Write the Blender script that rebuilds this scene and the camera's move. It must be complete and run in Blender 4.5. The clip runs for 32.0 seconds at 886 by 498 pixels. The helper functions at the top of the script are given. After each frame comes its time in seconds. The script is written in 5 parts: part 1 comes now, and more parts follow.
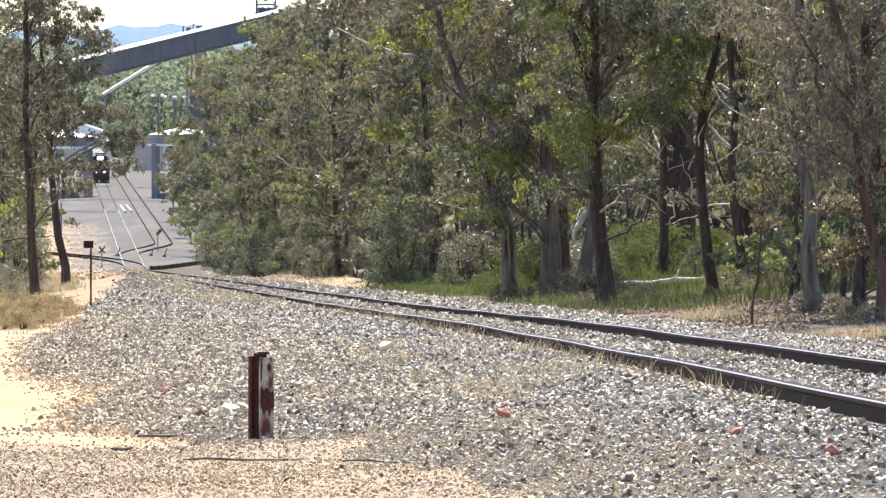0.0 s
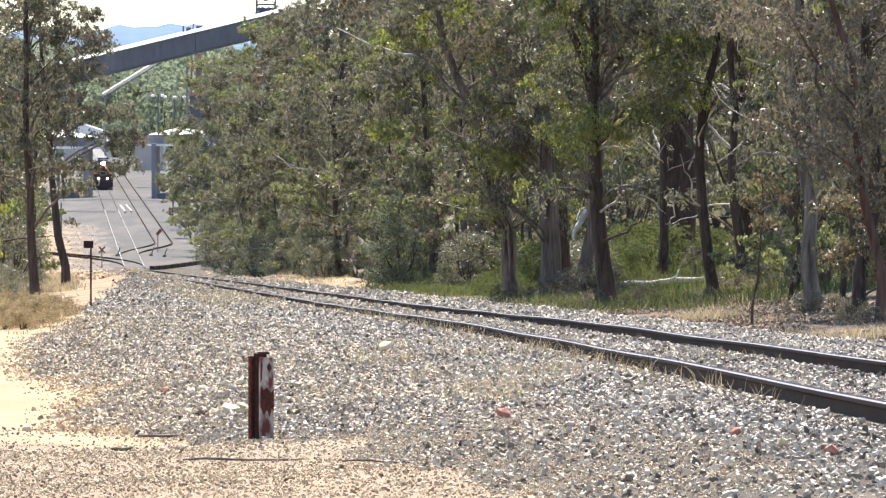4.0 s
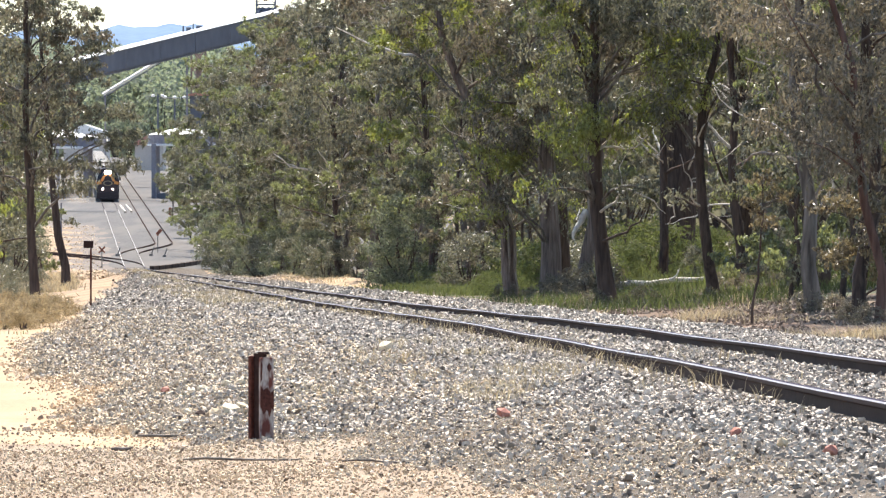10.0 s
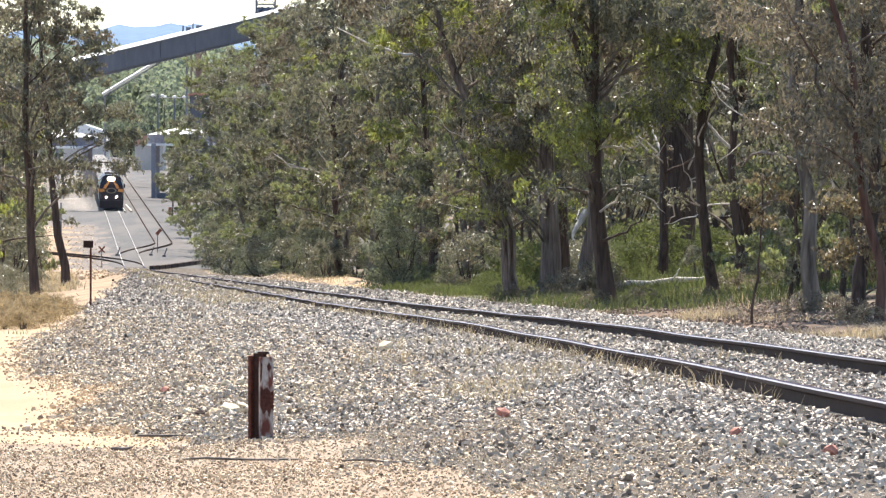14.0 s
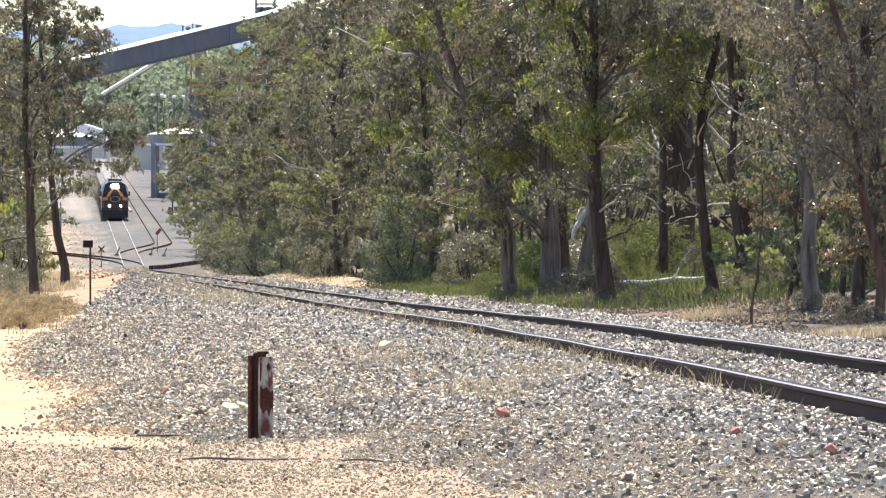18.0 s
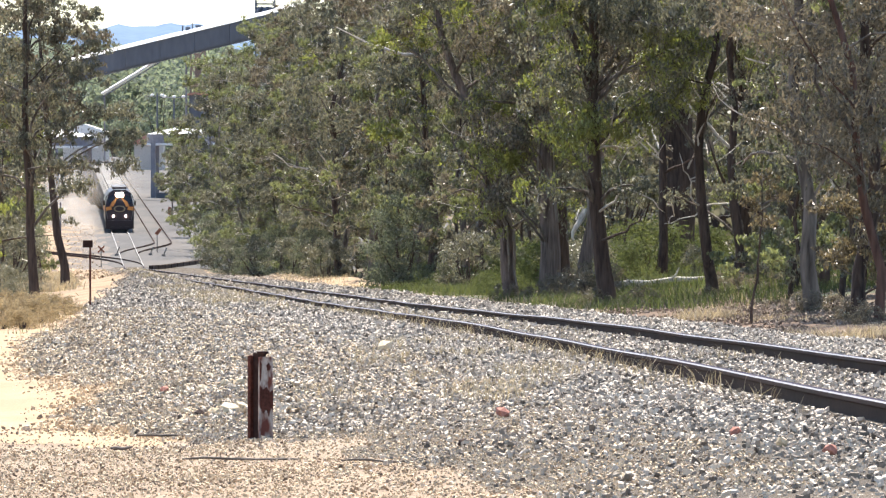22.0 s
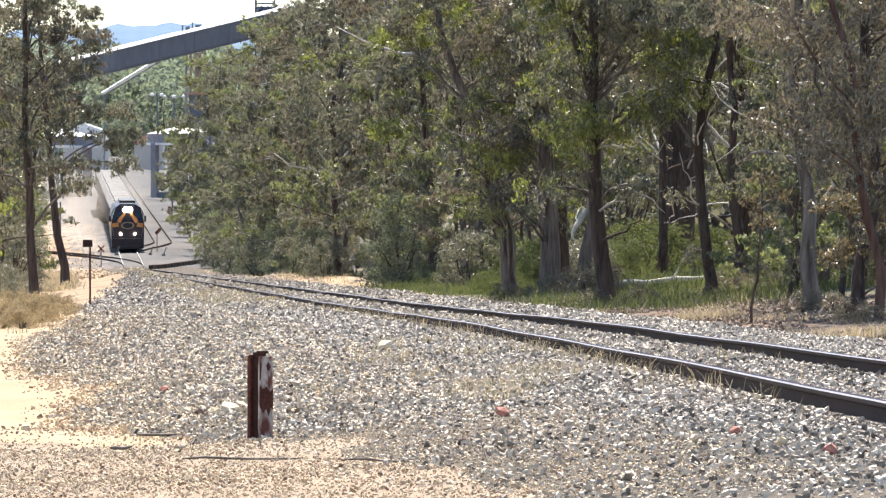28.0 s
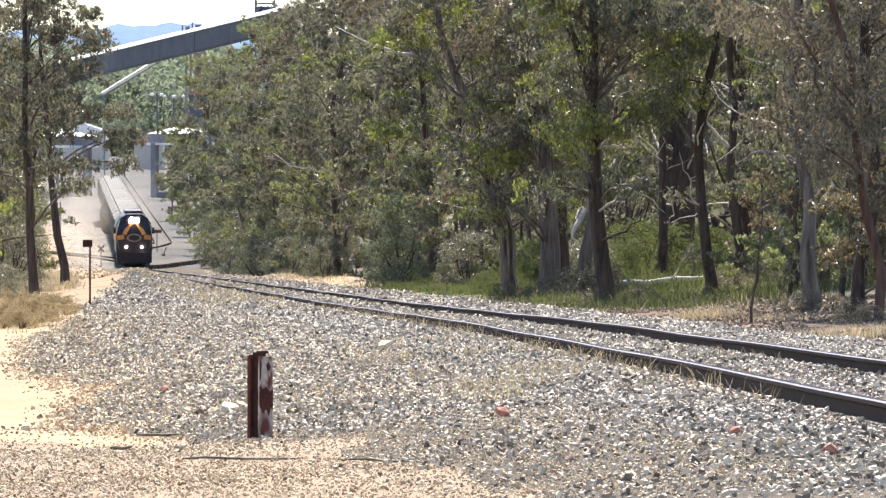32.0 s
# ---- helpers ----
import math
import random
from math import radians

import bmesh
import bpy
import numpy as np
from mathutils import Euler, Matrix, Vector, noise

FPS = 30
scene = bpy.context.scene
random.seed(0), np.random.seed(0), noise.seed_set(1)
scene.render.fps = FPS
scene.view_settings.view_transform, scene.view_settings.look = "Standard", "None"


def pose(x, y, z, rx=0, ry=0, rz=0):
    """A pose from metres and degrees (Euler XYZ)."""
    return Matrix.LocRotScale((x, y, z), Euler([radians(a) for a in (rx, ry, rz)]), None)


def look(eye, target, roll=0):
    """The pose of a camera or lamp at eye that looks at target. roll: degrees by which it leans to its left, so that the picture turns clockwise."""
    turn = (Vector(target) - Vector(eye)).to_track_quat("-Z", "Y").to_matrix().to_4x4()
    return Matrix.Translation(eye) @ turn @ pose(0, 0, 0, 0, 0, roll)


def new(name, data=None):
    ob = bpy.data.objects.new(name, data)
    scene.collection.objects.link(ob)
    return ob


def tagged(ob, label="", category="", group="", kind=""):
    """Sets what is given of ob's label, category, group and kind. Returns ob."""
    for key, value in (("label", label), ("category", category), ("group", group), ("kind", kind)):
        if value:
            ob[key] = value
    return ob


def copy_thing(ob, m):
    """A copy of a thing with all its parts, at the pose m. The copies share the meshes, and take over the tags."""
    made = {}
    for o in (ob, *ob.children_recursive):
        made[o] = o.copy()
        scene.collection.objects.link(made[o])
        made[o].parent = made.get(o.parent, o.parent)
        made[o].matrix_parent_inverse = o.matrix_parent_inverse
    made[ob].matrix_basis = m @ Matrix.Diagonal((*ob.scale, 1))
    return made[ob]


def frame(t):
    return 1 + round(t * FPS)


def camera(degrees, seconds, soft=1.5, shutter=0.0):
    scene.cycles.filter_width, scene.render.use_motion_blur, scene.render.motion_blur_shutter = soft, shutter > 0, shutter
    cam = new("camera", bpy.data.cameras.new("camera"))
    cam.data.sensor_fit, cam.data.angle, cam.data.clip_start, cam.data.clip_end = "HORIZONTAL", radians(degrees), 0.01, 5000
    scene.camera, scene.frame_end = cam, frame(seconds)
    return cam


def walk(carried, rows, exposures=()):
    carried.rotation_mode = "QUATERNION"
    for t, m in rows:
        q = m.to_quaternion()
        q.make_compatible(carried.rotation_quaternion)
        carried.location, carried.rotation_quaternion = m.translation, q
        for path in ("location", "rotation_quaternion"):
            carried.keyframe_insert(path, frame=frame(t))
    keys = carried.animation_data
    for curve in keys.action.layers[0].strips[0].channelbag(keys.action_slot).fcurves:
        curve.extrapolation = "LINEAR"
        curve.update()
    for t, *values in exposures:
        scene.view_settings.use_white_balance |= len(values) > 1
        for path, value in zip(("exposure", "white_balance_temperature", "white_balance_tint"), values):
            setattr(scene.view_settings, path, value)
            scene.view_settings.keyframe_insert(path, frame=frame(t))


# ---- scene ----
# ---------------------------------------------------------------- camera
CAM_Z = 2.0
cam = camera(7.475, 32.0, soft=1.35)
walk(cam, [(t, look((0, 0, CAM_Z), (dx, 1000, CAM_Z - 11.333 + dz))) for t, dx, dz in (
    (0, 0.0, 0.0), (8, 0.0, 0.0), (13, 0.02, -0.03), (19, 0.09, -0.08), (25, 0.11, -0.10), (28, 0.12, -0.15), (32, 0.13, -0.15))])

# ---------------------------------------------------------------- light
SUN_EL, SUN_AZ = 60.0, -3.0
scene.view_settings.exposure = 1.5
world = bpy.data.worlds.new("sky")
scene.world = world
world.use_nodes = True
wn, wl = world.node_tree.nodes, world.node_tree.links
sky = wn.new("ShaderNodeTexSky")
sky.sky_type, sky.sun_disc = "NISHITA", False
sky.sun_elevation, sky.sun_rotation = radians(SUN_EL), radians(SUN_AZ)
sky.air_density, sky.dust_density, sky.ozone_density = 1.0, 0.15, 1.6
wn["Background"].inputs["Strength"].default_value = 0.092
wl.new(sky.outputs[0], wn["Background"].inputs["Color"])
sun_way = Vector((math.sin(radians(SUN_AZ)) * math.cos(radians(SUN_EL)), math.cos(radians(SUN_AZ)) * math.cos(radians(SUN_EL)), math.sin(radians(SUN_EL))))
sun = new("sun", bpy.data.lights.new("sun", "SUN"))
sun.data.energy, sun.data.angle, sun.data.color = 4.6, radians(0.55), (1.0, 0.925, 0.82)
sun.matrix_world = look(sun_way * 300, (0, 0, 0))

# ---------------------------------------------------------------- materials
def mat(name, c1, c2, rough=0.8, metal=0.0, scale=2.0, fine=30.0, bump=0.3, depth=0.02, island=False, rnd=False, c3=None, patch=0.25, spec=0.3, trans=None, stretch=None):
    """Two tones mixed by a coarse and a fine noise (in metres, on the object), with relief; island or rnd: tone by piece."""
    m = bpy.data.materials.new(name)
    m.use_nodes = True
    n, l = m.node_tree.nodes, m.node_tree.links
    b = n["Principled BSDF"]
    b.inputs["Roughness"].default_value, b.inputs["Metallic"].default_value = rough, metal
    b.inputs["Specular IOR Level"].default_value = spec
    co = n.new("ShaderNodeTexCoord")
    src = co.outputs["Object"]
    if stretch:
        mp = n.new("ShaderNodeMapping")
        mp.inputs["Scale"].default_value = stretch
        l.new(src, mp.inputs["Vector"])
        src = mp.outputs["Vector"]
    big, small = n.new("ShaderNodeTexNoise"), n.new("ShaderNodeTexNoise")
    for t, s in ((big, scale), (small, fine)):
        t.inputs["Scale"].default_value, t.inputs["Detail"].default_value = s, 4
        l.new(src, t.inputs["Vector"])
    add = n.new("ShaderNodeMath")
    add.operation = "MULTIPLY_ADD"
    add.inputs[1].default_value = 0.55
    l.new(small.outputs["Fac"], add.inputs[0])
    half = n.new("ShaderNodeMath")
    half.operation = "MULTIPLY"
    half.inputs[1].default_value = 0.45
    l.new(big.outputs["Fac"], half.inputs[0])
    l.new(half.outputs[0], add.inputs[2])
    fac = add.outputs[0]
    if island or rnd:
        src2 = n.new("ShaderNodeNewGeometry").outputs["Random Per Island"] if island else n.new("ShaderNodeObjectInfo").outputs["Random"]
        mixv = n.new("ShaderNodeMix")
        mixv.inputs[0].default_value = 0.75 if island else 0.4
        l.new(fac, mixv.inputs[2])
        l.new(src2, mixv.inputs[3])
        fac = mixv.outputs[0]
    ramp = n.new("ShaderNodeValToRGB")
    lo, hi = (0.05, 0.95) if (island or rnd) else (0.34, 0.66)
    ramp.color_ramp.elements[0].position, ramp.color_ramp.elements[1].position = lo, hi
    ramp.color_ramp.elements[0].color, ramp.color_ramp.elements[1].color = (*c1, 1), (*c2, 1)
    l.new(fac, ramp.inputs[0])
    col = ramp.outputs[0]
    if c3:
        pn = n.new("ShaderNodeTexNoise")
        pn.inputs["Scale"].default_value, pn.inputs["Detail"].default_value = patch, 6
        l.new(src, pn.inputs["Vector"])
        pr = n.new("ShaderNodeValToRGB")
        pr.color_ramp.elements[0].position, pr.color_ramp.elements[1].position = 0.46, 0.60
        l.new(pn.outputs["Fac"], pr.inputs[0])
        mx = n.new("ShaderNodeMix")
        mx.data_type = "RGBA"
        mx.inputs[7].default_value = (*c3, 1)
        l.new(pr.outputs[0], mx.inputs[0])
        l.new(col, mx.inputs[6])
        col = mx.outputs[2]
    l.new(col, b.inputs["Base Color"])
    if bump:
        bp = n.new("ShaderNodeBump")
        bp.inputs["Strength"].default_value, bp.inputs["Distance"].default_value = bump, depth
        l.new(small.outputs["Fac"], bp.inputs["Height"])
        l.new(bp.outputs[0], b.inputs["Normal"])
    if trans:
        tr, ms = n.new("ShaderNodeBsdfTranslucent"), n.new("ShaderNodeMixShader")
        tn = n.new("ShaderNodeMix")
        tn.data_type, tn.blend_type = "RGBA", "MULTIPLY"
        tn.inputs[0].default_value, tn.inputs[7].default_value = 1.0, (*trans, 1)
        l.new(col, tn.inputs[6])
        l.new(tn.outputs[2], tr.inputs["Color"])
        ms.inputs[0].default_value = 0.46
        l.new(b.outputs[0], ms.inputs[1])
        l.new(tr.outputs[0], ms.inputs[2])
        l.new(ms.outputs[0], n["Material Output"].inputs["Surface"])
    return m


def glow(name, colour, power):
    m = bpy.data.materials.new(name)
    m.use_nodes = True
    b = m.node_tree.nodes["Principled BSDF"]
    b.inputs["Base Color"].default_value = (*colour, 1)
    b.inputs["Emission Color"].default_value, b.inputs["Emission Strength"].default_value = (*colour, 1), power
    return m


M = dict(
    soil=mat("soil", (0.22, 0.150, 0.092), (0.37, 0.265, 0.172), 0.95, scale=0.35, fine=9, bump=0.5, depth=0.03, c3=(0.21, 0.145, 0.085), patch=0.18),
    dirt=mat("pale_dirt", (0.30, 0.208, 0.122), (0.40, 0.292, 0.182), 0.95, scale=0.5, fine=14, bump=0.6, depth=0.02, c3=(0.30, 0.212, 0.130), patch=0.6),
    # darkened to paint in the shade between the ballast stones
    bed=mat("shaded_gravel_bed", (0.028, 0.022, 0.018), (0.12, 0.098, 0.076), 0.95, scale=1.5, fine=30, bump=1.0, depth=0.04, c3=(0.12, 0.094, 0.068), patch=0.3),
    mixed=mat("gravelly_dirt", (0.14, 0.100, 0.068), (0.33, 0.245, 0.17), 0.95, scale=0.8, fine=22, bump=0.8, depth=0.03, c3=(0.26, 0.20, 0.145), patch=0.5),
    yard=mat("yard_gravel", (0.062, 0.058, 0.058), (0.096, 0.090, 0.087), 0.95, scale=0.5, fine=4.0, bump=0, c3=(0.104, 0.094, 0.087), patch=0.3, stretch=(1, 0.1, 1)),
    verge=mat("dusty_yard_gravel", (0.105, 0.088, 0.076), (0.185, 0.150, 0.122), 0.95, scale=0.5, fine=4.0, bump=0, c3=(0.15, 0.122, 0.10), patch=0.3, stretch=(1, 0.1, 1)),
    litter=mat("forest_floor", (0.07, 0.052, 0.036), (0.22, 0.155, 0.105), 0.95, scale=0.4, fine=8, bump=0.8, depth=0.05, c3=(0.06, 0.065, 0.036), patch=0.2),
    stone=mat("ballast_stone", (0.040, 0.028, 0.021), (0.95, 0.81, 0.655), 0.8, scale=6, fine=60, bump=0.4, depth=0.006, island=True),
    stone2=mat("dusty_stone", (0.25, 0.165, 0.100), (0.97, 0.78, 0.54), 0.9, scale=6, fine=60, bump=0.4, depth=0.006, island=True),
    rail=mat("rail_rust", (0.024, 0.012, 0.010), (0.058, 0.031, 0.027), 0.8, 0.0, scale=1.2, fine=25, bump=0.3, depth=0.004, spec=0.12),
    # pale tone that paints in the gleam of the far rails
    shine=mat("rail_glint", (0.20, 0.19, 0.185), (0.30, 0.29, 0.28), 0.6, 0.3, scale=3, fine=40, bump=0.05, depth=0.002, spec=0.5),
    # paler tone for the corner on the left of the rail head
    edge=mat("rail_pale_corner", (0.24, 0.225, 0.24), (0.36, 0.345, 0.36), 0.6, 0.2, scale=3, fine=40, bump=0.05, depth=0.002),
    head=mat("rail_head", (0.040, 0.037, 0.050), (0.070, 0.066, 0.086), 0.75, 0.0, scale=3, fine=40, bump=0.05, depth=0.002, spec=0.0),
    leaf=mat("gum_leaf", (0.068, 0.069, 0.053), (0.236, 0.236, 0.182), 0.42, scale=0.25, fine=3, bump=0, island=True, spec=0.55, trans=(1.2, 1.13, 0.9)),
    leaf2=mat("olive_leaf", (0.067, 0.062, 0.048), (0.232, 0.211, 0.160), 0.42, scale=0.25, fine=3, bump=0, island=True, spec=0.55, trans=(1.2, 1.08, 0.92)),
    # brighter, yellower leaf tone that paints foliage as if sunlit
    leaf3=mat("sunlit_leaf", (0.122, 0.125, 0.056), (0.295, 0.300, 0.14), 0.42, scale=0.25, fine=3, bump=0, island=True, spec=0.55, trans=(1.3, 1.4, 0.55)),
    leaf4=mat("mid_green_leaf", (0.100, 0.106, 0.060), (0.28, 0.29, 0.165), 0.42, scale=0.25, fine=3, bump=0, island=True, spec=0.55, trans=(1.2, 1.25, 0.8)),
    shrub=mat("shrub_leaf", (0.088, 0.090, 0.068), (0.255, 0.258, 0.195), 0.6, scale=0.4, fine=4, bump=0, island=True, spec=0.2, trans=(1.0, 1.1, 0.8)),
    bark=mat("dark_bark", (0.032, 0.023, 0.020), (0.125, 0.090, 0.074), 0.95, scale=1.5, fine=12, bump=1.0, depth=0.04, stretch=(1, 1, 0.15)),
    bark2=mat("grey_bark", (0.05, 0.04, 0.034), (0.26, 0.225, 0.195), 0.9, scale=2.2, fine=9, bump=0.8, depth=0.04, stretch=(1, 1, 0.08)),
    redbark=mat("reddish_bark", (0.05, 0.026, 0.020), (0.17, 0.10, 0.078), 0.95, scale=1.5, fine=12, bump=1.0, depth=0.04, stretch=(1, 1, 0.12)),
    peel=mat("peeling_bark", (0.050, 0.036, 0.031), (0.28, 0.22, 0.19), 0.9, scale=3.5, fine=16, bump=1.0, depth=0.05, stretch=(1, 1, 0.05)),
    shred=mat("hanging_bark", (0.15, 0.125, 0.105), (0.36, 0.32, 0.28), 0.85, scale=2.5, fine=14, bump=0.6, depth=0.02, stretch=(1, 1, 0.1)),
    tussock=mat("brown_tussock", (0.20, 0.158, 0.10), (0.46, 0.375, 0.25), 0.85, scale=0.4, fine=4, bump=0, island=True, spec=0.1, trans=(0.9, 0.85, 0.7)),
    bronze=mat("bronze_leaf", (0.085, 0.073, 0.050), (0.25, 0.212, 0.142), 0.42, scale=0.25, fine=3, bump=0, island=True, spec=0.55, trans=(1.2, 1.12, 0.85)),
    fern=mat("soft_green_growth", (0.074, 0.085, 0.042), (0.15, 0.165, 0.086), 0.75, scale=0.4, fine=4, bump=0, island=True, spec=0.15, trans=(1.0, 1.05, 0.6)),
    redsoil=mat("reddish_soil", (0.085, 0.055, 0.038), (0.24, 0.16, 0.11), 0.95, scale=0.7, fine=9, bump=0.7, depth=0.04, c3=(0.12, 0.08, 0.055), patch=0.5),
    pale=mat("pale_bark", (0.36, 0.32, 0.28), (0.70, 0.65, 0.58), 0.8, scale=1.5, fine=10, bump=0.4, depth=0.02, stretch=(1, 1, 0.25)),
    straw=mat("dry_grass", (0.27, 0.225, 0.155), (0.60, 0.52, 0.385), 0.8, scale=0.5, fine=4, bump=0, island=True, trans=(0.8, 0.75, 0.6)),
    # lighter, bluer leaf green with the distance haze put into the colour
    farleaf=mat("haze_tinted_leaf", (0.165, 0.182, 0.155), (0.285, 0.305, 0.26), 0.8, scale=0.02, fine=0.3, bump=0, island=True, spec=0.1, trans=(1.1, 1.2, 0.85)),
    chips=mat("bark_litter", (0.09, 0.062, 0.045), (0.40, 0.31, 0.235), 0.9, scale=4, fine=30, bump=0.3, depth=0.01, island=True),
    grass=mat("green_grass", (0.075, 0.095, 0.042), (0.18, 0.205, 0.105), 0.7, scale=0.4, fine=4, bump=0, island=True, trans=(1.0, 1.1, 0.6)),
)

# ---------------------------------------------------------------- mesh helpers
def mesh_np(name, verts, faces, mats, index=None, smooth=False):
    """A mesh from arrays: verts (n, 3) and faces (m, k), k corners each."""
    me = bpy.data.meshes.new(name)
    verts, faces = np.asarray(verts, np.float32), np.asarray(faces, np.int32)
    m, k = faces.shape
    me.vertices.add(len(verts))
    me.vertices.foreach_set("co", verts.ravel())
    me.loops.add(m * k)
    me.loops.foreach_set("vertex_index", faces.ravel())
    me.polygons.add(m)
    me.polygons.foreach_set("loop_start", np.arange(0, m * k, k, dtype=np.int32))
    for material in mats:
        me.materials.append(material)
    if index is not None:
        me.polygons.foreach_set("material_index", np.asarray(index, np.int32))
    me.polygons.foreach_set("use_smooth", np.full(m, smooth))
    me.update(calc_edges=True)
    return me


def empty(name, x=0, y=0, z=0, rz=0):
    ob = new(name)
    ob.matrix_basis = pose(x, y, z, 0, 0, rz)
    return ob


def part(name, bm, material, parent, label="", smooth=False):
    """Links a bmesh (or a finished mesh) as one object under a thing or part."""
    if isinstance(bm, bmesh.types.BMesh):
        me = bpy.data.meshes.new(name)
        bm.normal_update()
        bm.to_mesh(me)
        bm.free()
        for p in me.polygons:
            p.use_smooth = smooth
    else:
        me = bm
    if material and not me.materials:
        me.materials.append(material)
    ob = new(name, me)
    if parent:
        ob.parent = parent
    if label:
        ob["label"] = label
    return ob


def box(bm, x0, x1, y0, y1, z0, z1, bevel=0.0):
    made = bmesh.ops.create_cube(bm, size=1)["verts"]
    bmesh.ops.transform(bm, matrix=Matrix.Translation(((x0 + x1) / 2, (y0 + y1) / 2, (z0 + z1) / 2)) @ Matrix.Diagonal((x1 - x0, y1 - y0, z1 - z0, 1)), verts=made)
    if bevel:
        edges = list({e for v in made for e in v.link_edges})
        bmesh.ops.bevel(bm, geom=edges, offset=bevel, segments=2, affect="EDGES", profile=0.6)
    return bm


def tube(points, radii, sides=8, jag=0.0, seed=0):
    """Vertices and quads of a tapered tube along points, open at the base and closed at the tip."""
    rng = np.random.default_rng(seed)
    pts = [Vector(p) for p in points]
    verts, faces = [], []
    for i, p in enumerate(pts):
        way = (pts[min(i + 1, len(pts) - 1)] - pts[max(i - 1, 0)]).normalized()
        side = way.cross(Vector((0.31, 0.95, 0.02))).normalized()
        up = way.cross(side)
        for k in range(sides):
            a = 2 * math.pi * k / sides
            r = radii[i] * (1 + jag * rng.uniform(-1, 1))
            verts.append(p + (side * math.cos(a) + up * math.sin(a)) * r)
    for i in range(len(pts) - 1):
        for k in range(sides):
            a, b = i * sides + k, i * sides + (k + 1) % sides
            faces.append((a, b, b + sides, a + sides))
    top = (len(pts) - 1) * sides
    for k in range(1, sides - 2, 2):
        faces.append((top, top + k, top + k + 1, top + k + 2))
    return np.array(verts), np.array(faces)


def strut(bm, a, b, r, sides=8):
    """A round bar from a to b."""
    a, b = Vector(a), Vector(b)
    m = Matrix.Translation((a + b) / 2) @ (b - a).to_track_quat("Z", "Y").to_matrix().to_4x4()
    bmesh.ops.create_cone(bm, cap_ends=True, segments=sides, radius1=r, radius2=r, depth=(b - a).length, matrix=m)
    return bm


def prism(bm, outline, y0, y1):
    """A bar with the outline (x, z) between y0 and y1."""
    a = [bm.verts.new((x, y0, z)) for x, z in outline]
    b = [bm.verts.new((x, y1, z)) for x, z in outline]
    n = len(outline)
    bm.faces.new(a), bm.faces.new(b[::-1])
    for i in range(n):
        bm.faces.new((a[i], b[i], b[(i + 1) % n], a[(i + 1) % n]))
    bmesh.ops.recalc_face_normals(bm, faces=bm.faces)
    return bm


# ---------------------------------------------------------------- the lie of the land
def track_x(y):
    """The line's centre: dead straight on plan, passing the camera on its right."""
    return 5.9 - 0.0563 * y


def sway(y):
    """How far the rails bend aside and lift where they pass the camera."""
    e = np.maximum(0, (120 - np.maximum(np.asarray(y, float), 0)) / 100)
    return -0.1993 * e - 0.5388 * e * e, 0.2738 * e - 0.2456 * e * e


def rail_z(y):
    """Height of the rail heads: down to the dip, then up again to the level yard."""
    y = np.asarray(y, float)
    far = np.minimum(y, 1400)
    return CAM_Z - (7.74 - 0.01275 * (np.sqrt((far - 540) ** 2 + 64)))


def step(a, b, v):
    t = np.clip((v - a) / (b - a), 0, 1)
    return t * t * (3 - 2 * t)


def land(x, y):
    """Height of the ground."""
    x, y = np.asarray(x, float), np.asarray(y, float)
    off = x - track_x(y)
    aside, lift = sway(y)
    z = rail_z(y) - 0.135 + lift * (1 - step(1.8, 3.8, np.abs(off - aside)))
    # the ballast bank: a gentle top, then a steeper toe; beyond the far rail a crest and a shallow ditch
    pile = step(50, 66, y)
    bank = 0.275 * step(1.7, 6.2, -off) * (1 - pile) + (0.07 * step(1.7, 4.2, -off) + 0.235 * step(4.3, 6.5, -off)) * pile
    bank = bank + 0.03 * step(1.7, 3.4, off) + 0.43 * step(3.7, 6.0, off) - 0.175 * step(6.2, 8.4, off)
    flat_yard = step(500, 560, y)
    z = z - bank * (1 - flat_yard) - 0.28 * step(1.0, 14, np.abs(off)) * flat_yard
    # a heap of spilt ballast beside the line before the dip
    z = z + 0.45 * np.exp(-((off + 2.5) / 0.95) ** 2) * step(225, 285, y) * (1 - step(325, 385, y))
    z = z + 0.42 * step(3.6, 5.0, off) * (1 - step(7.6, 9.5, off)) * step(302, 316, y) * (1 - step(330, 352, y))
    z = z + 0.02 * (1 - step(1.0, 2.2, np.abs(off)))
    near = 1 - step(470, 560, y)
    z = z + near * (np.clip(0.085 * (off - 9), 0, 2.6) + np.clip(0.05 * (-9 - off), 0, 1.5))
    z = z + (0.02 * np.sin(x * 1.7 + y * 0.31) + 0.02 * np.sin(y * 0.9 - x * 0.6)) * step(1.8, 4, np.abs(off)) * (1 - step(230, 330, y))
    return z


def on_land(off, y):
    """The point of the ground at a distance off to the side of the line."""
    x = track_x(y) + off
    return float(x), float(y), float(land(x, y))


rows_y = np.concatenate([np.arange(-40, 30, 6), np.arange(30, 70, 0.3), np.arange(70, 140, 0.6), np.arange(140, 320, 1.5), np.arange(320, 700, 4), np.arange(700, 1400, 10), np.array([1400, 1420, 1450, 1500, 1900, 2600, 3600, 4800])])
cols = np.concatenate([np.array([-2500, -1200, -600, -300, -150, -90, -60, -45, -35, -28, -22, -18, -15, -13, -11.5, -10.2]), np.arange(-9.2, 9.3, 0.2), np.array([10, 11, 12, 14, 16, 18, 21, 25, 30, 36, 45, 60, 90, 150, 300, 600, 1200, 2500])])
gx, gy = np.meshgrid(cols, rows_y)
gx = gx + 5.9 - 0.0563 * gy
gz = land(gx, gy)
nr, nc = gx.shape
ids = np.arange(nr * nc).reshape(nr, nc)
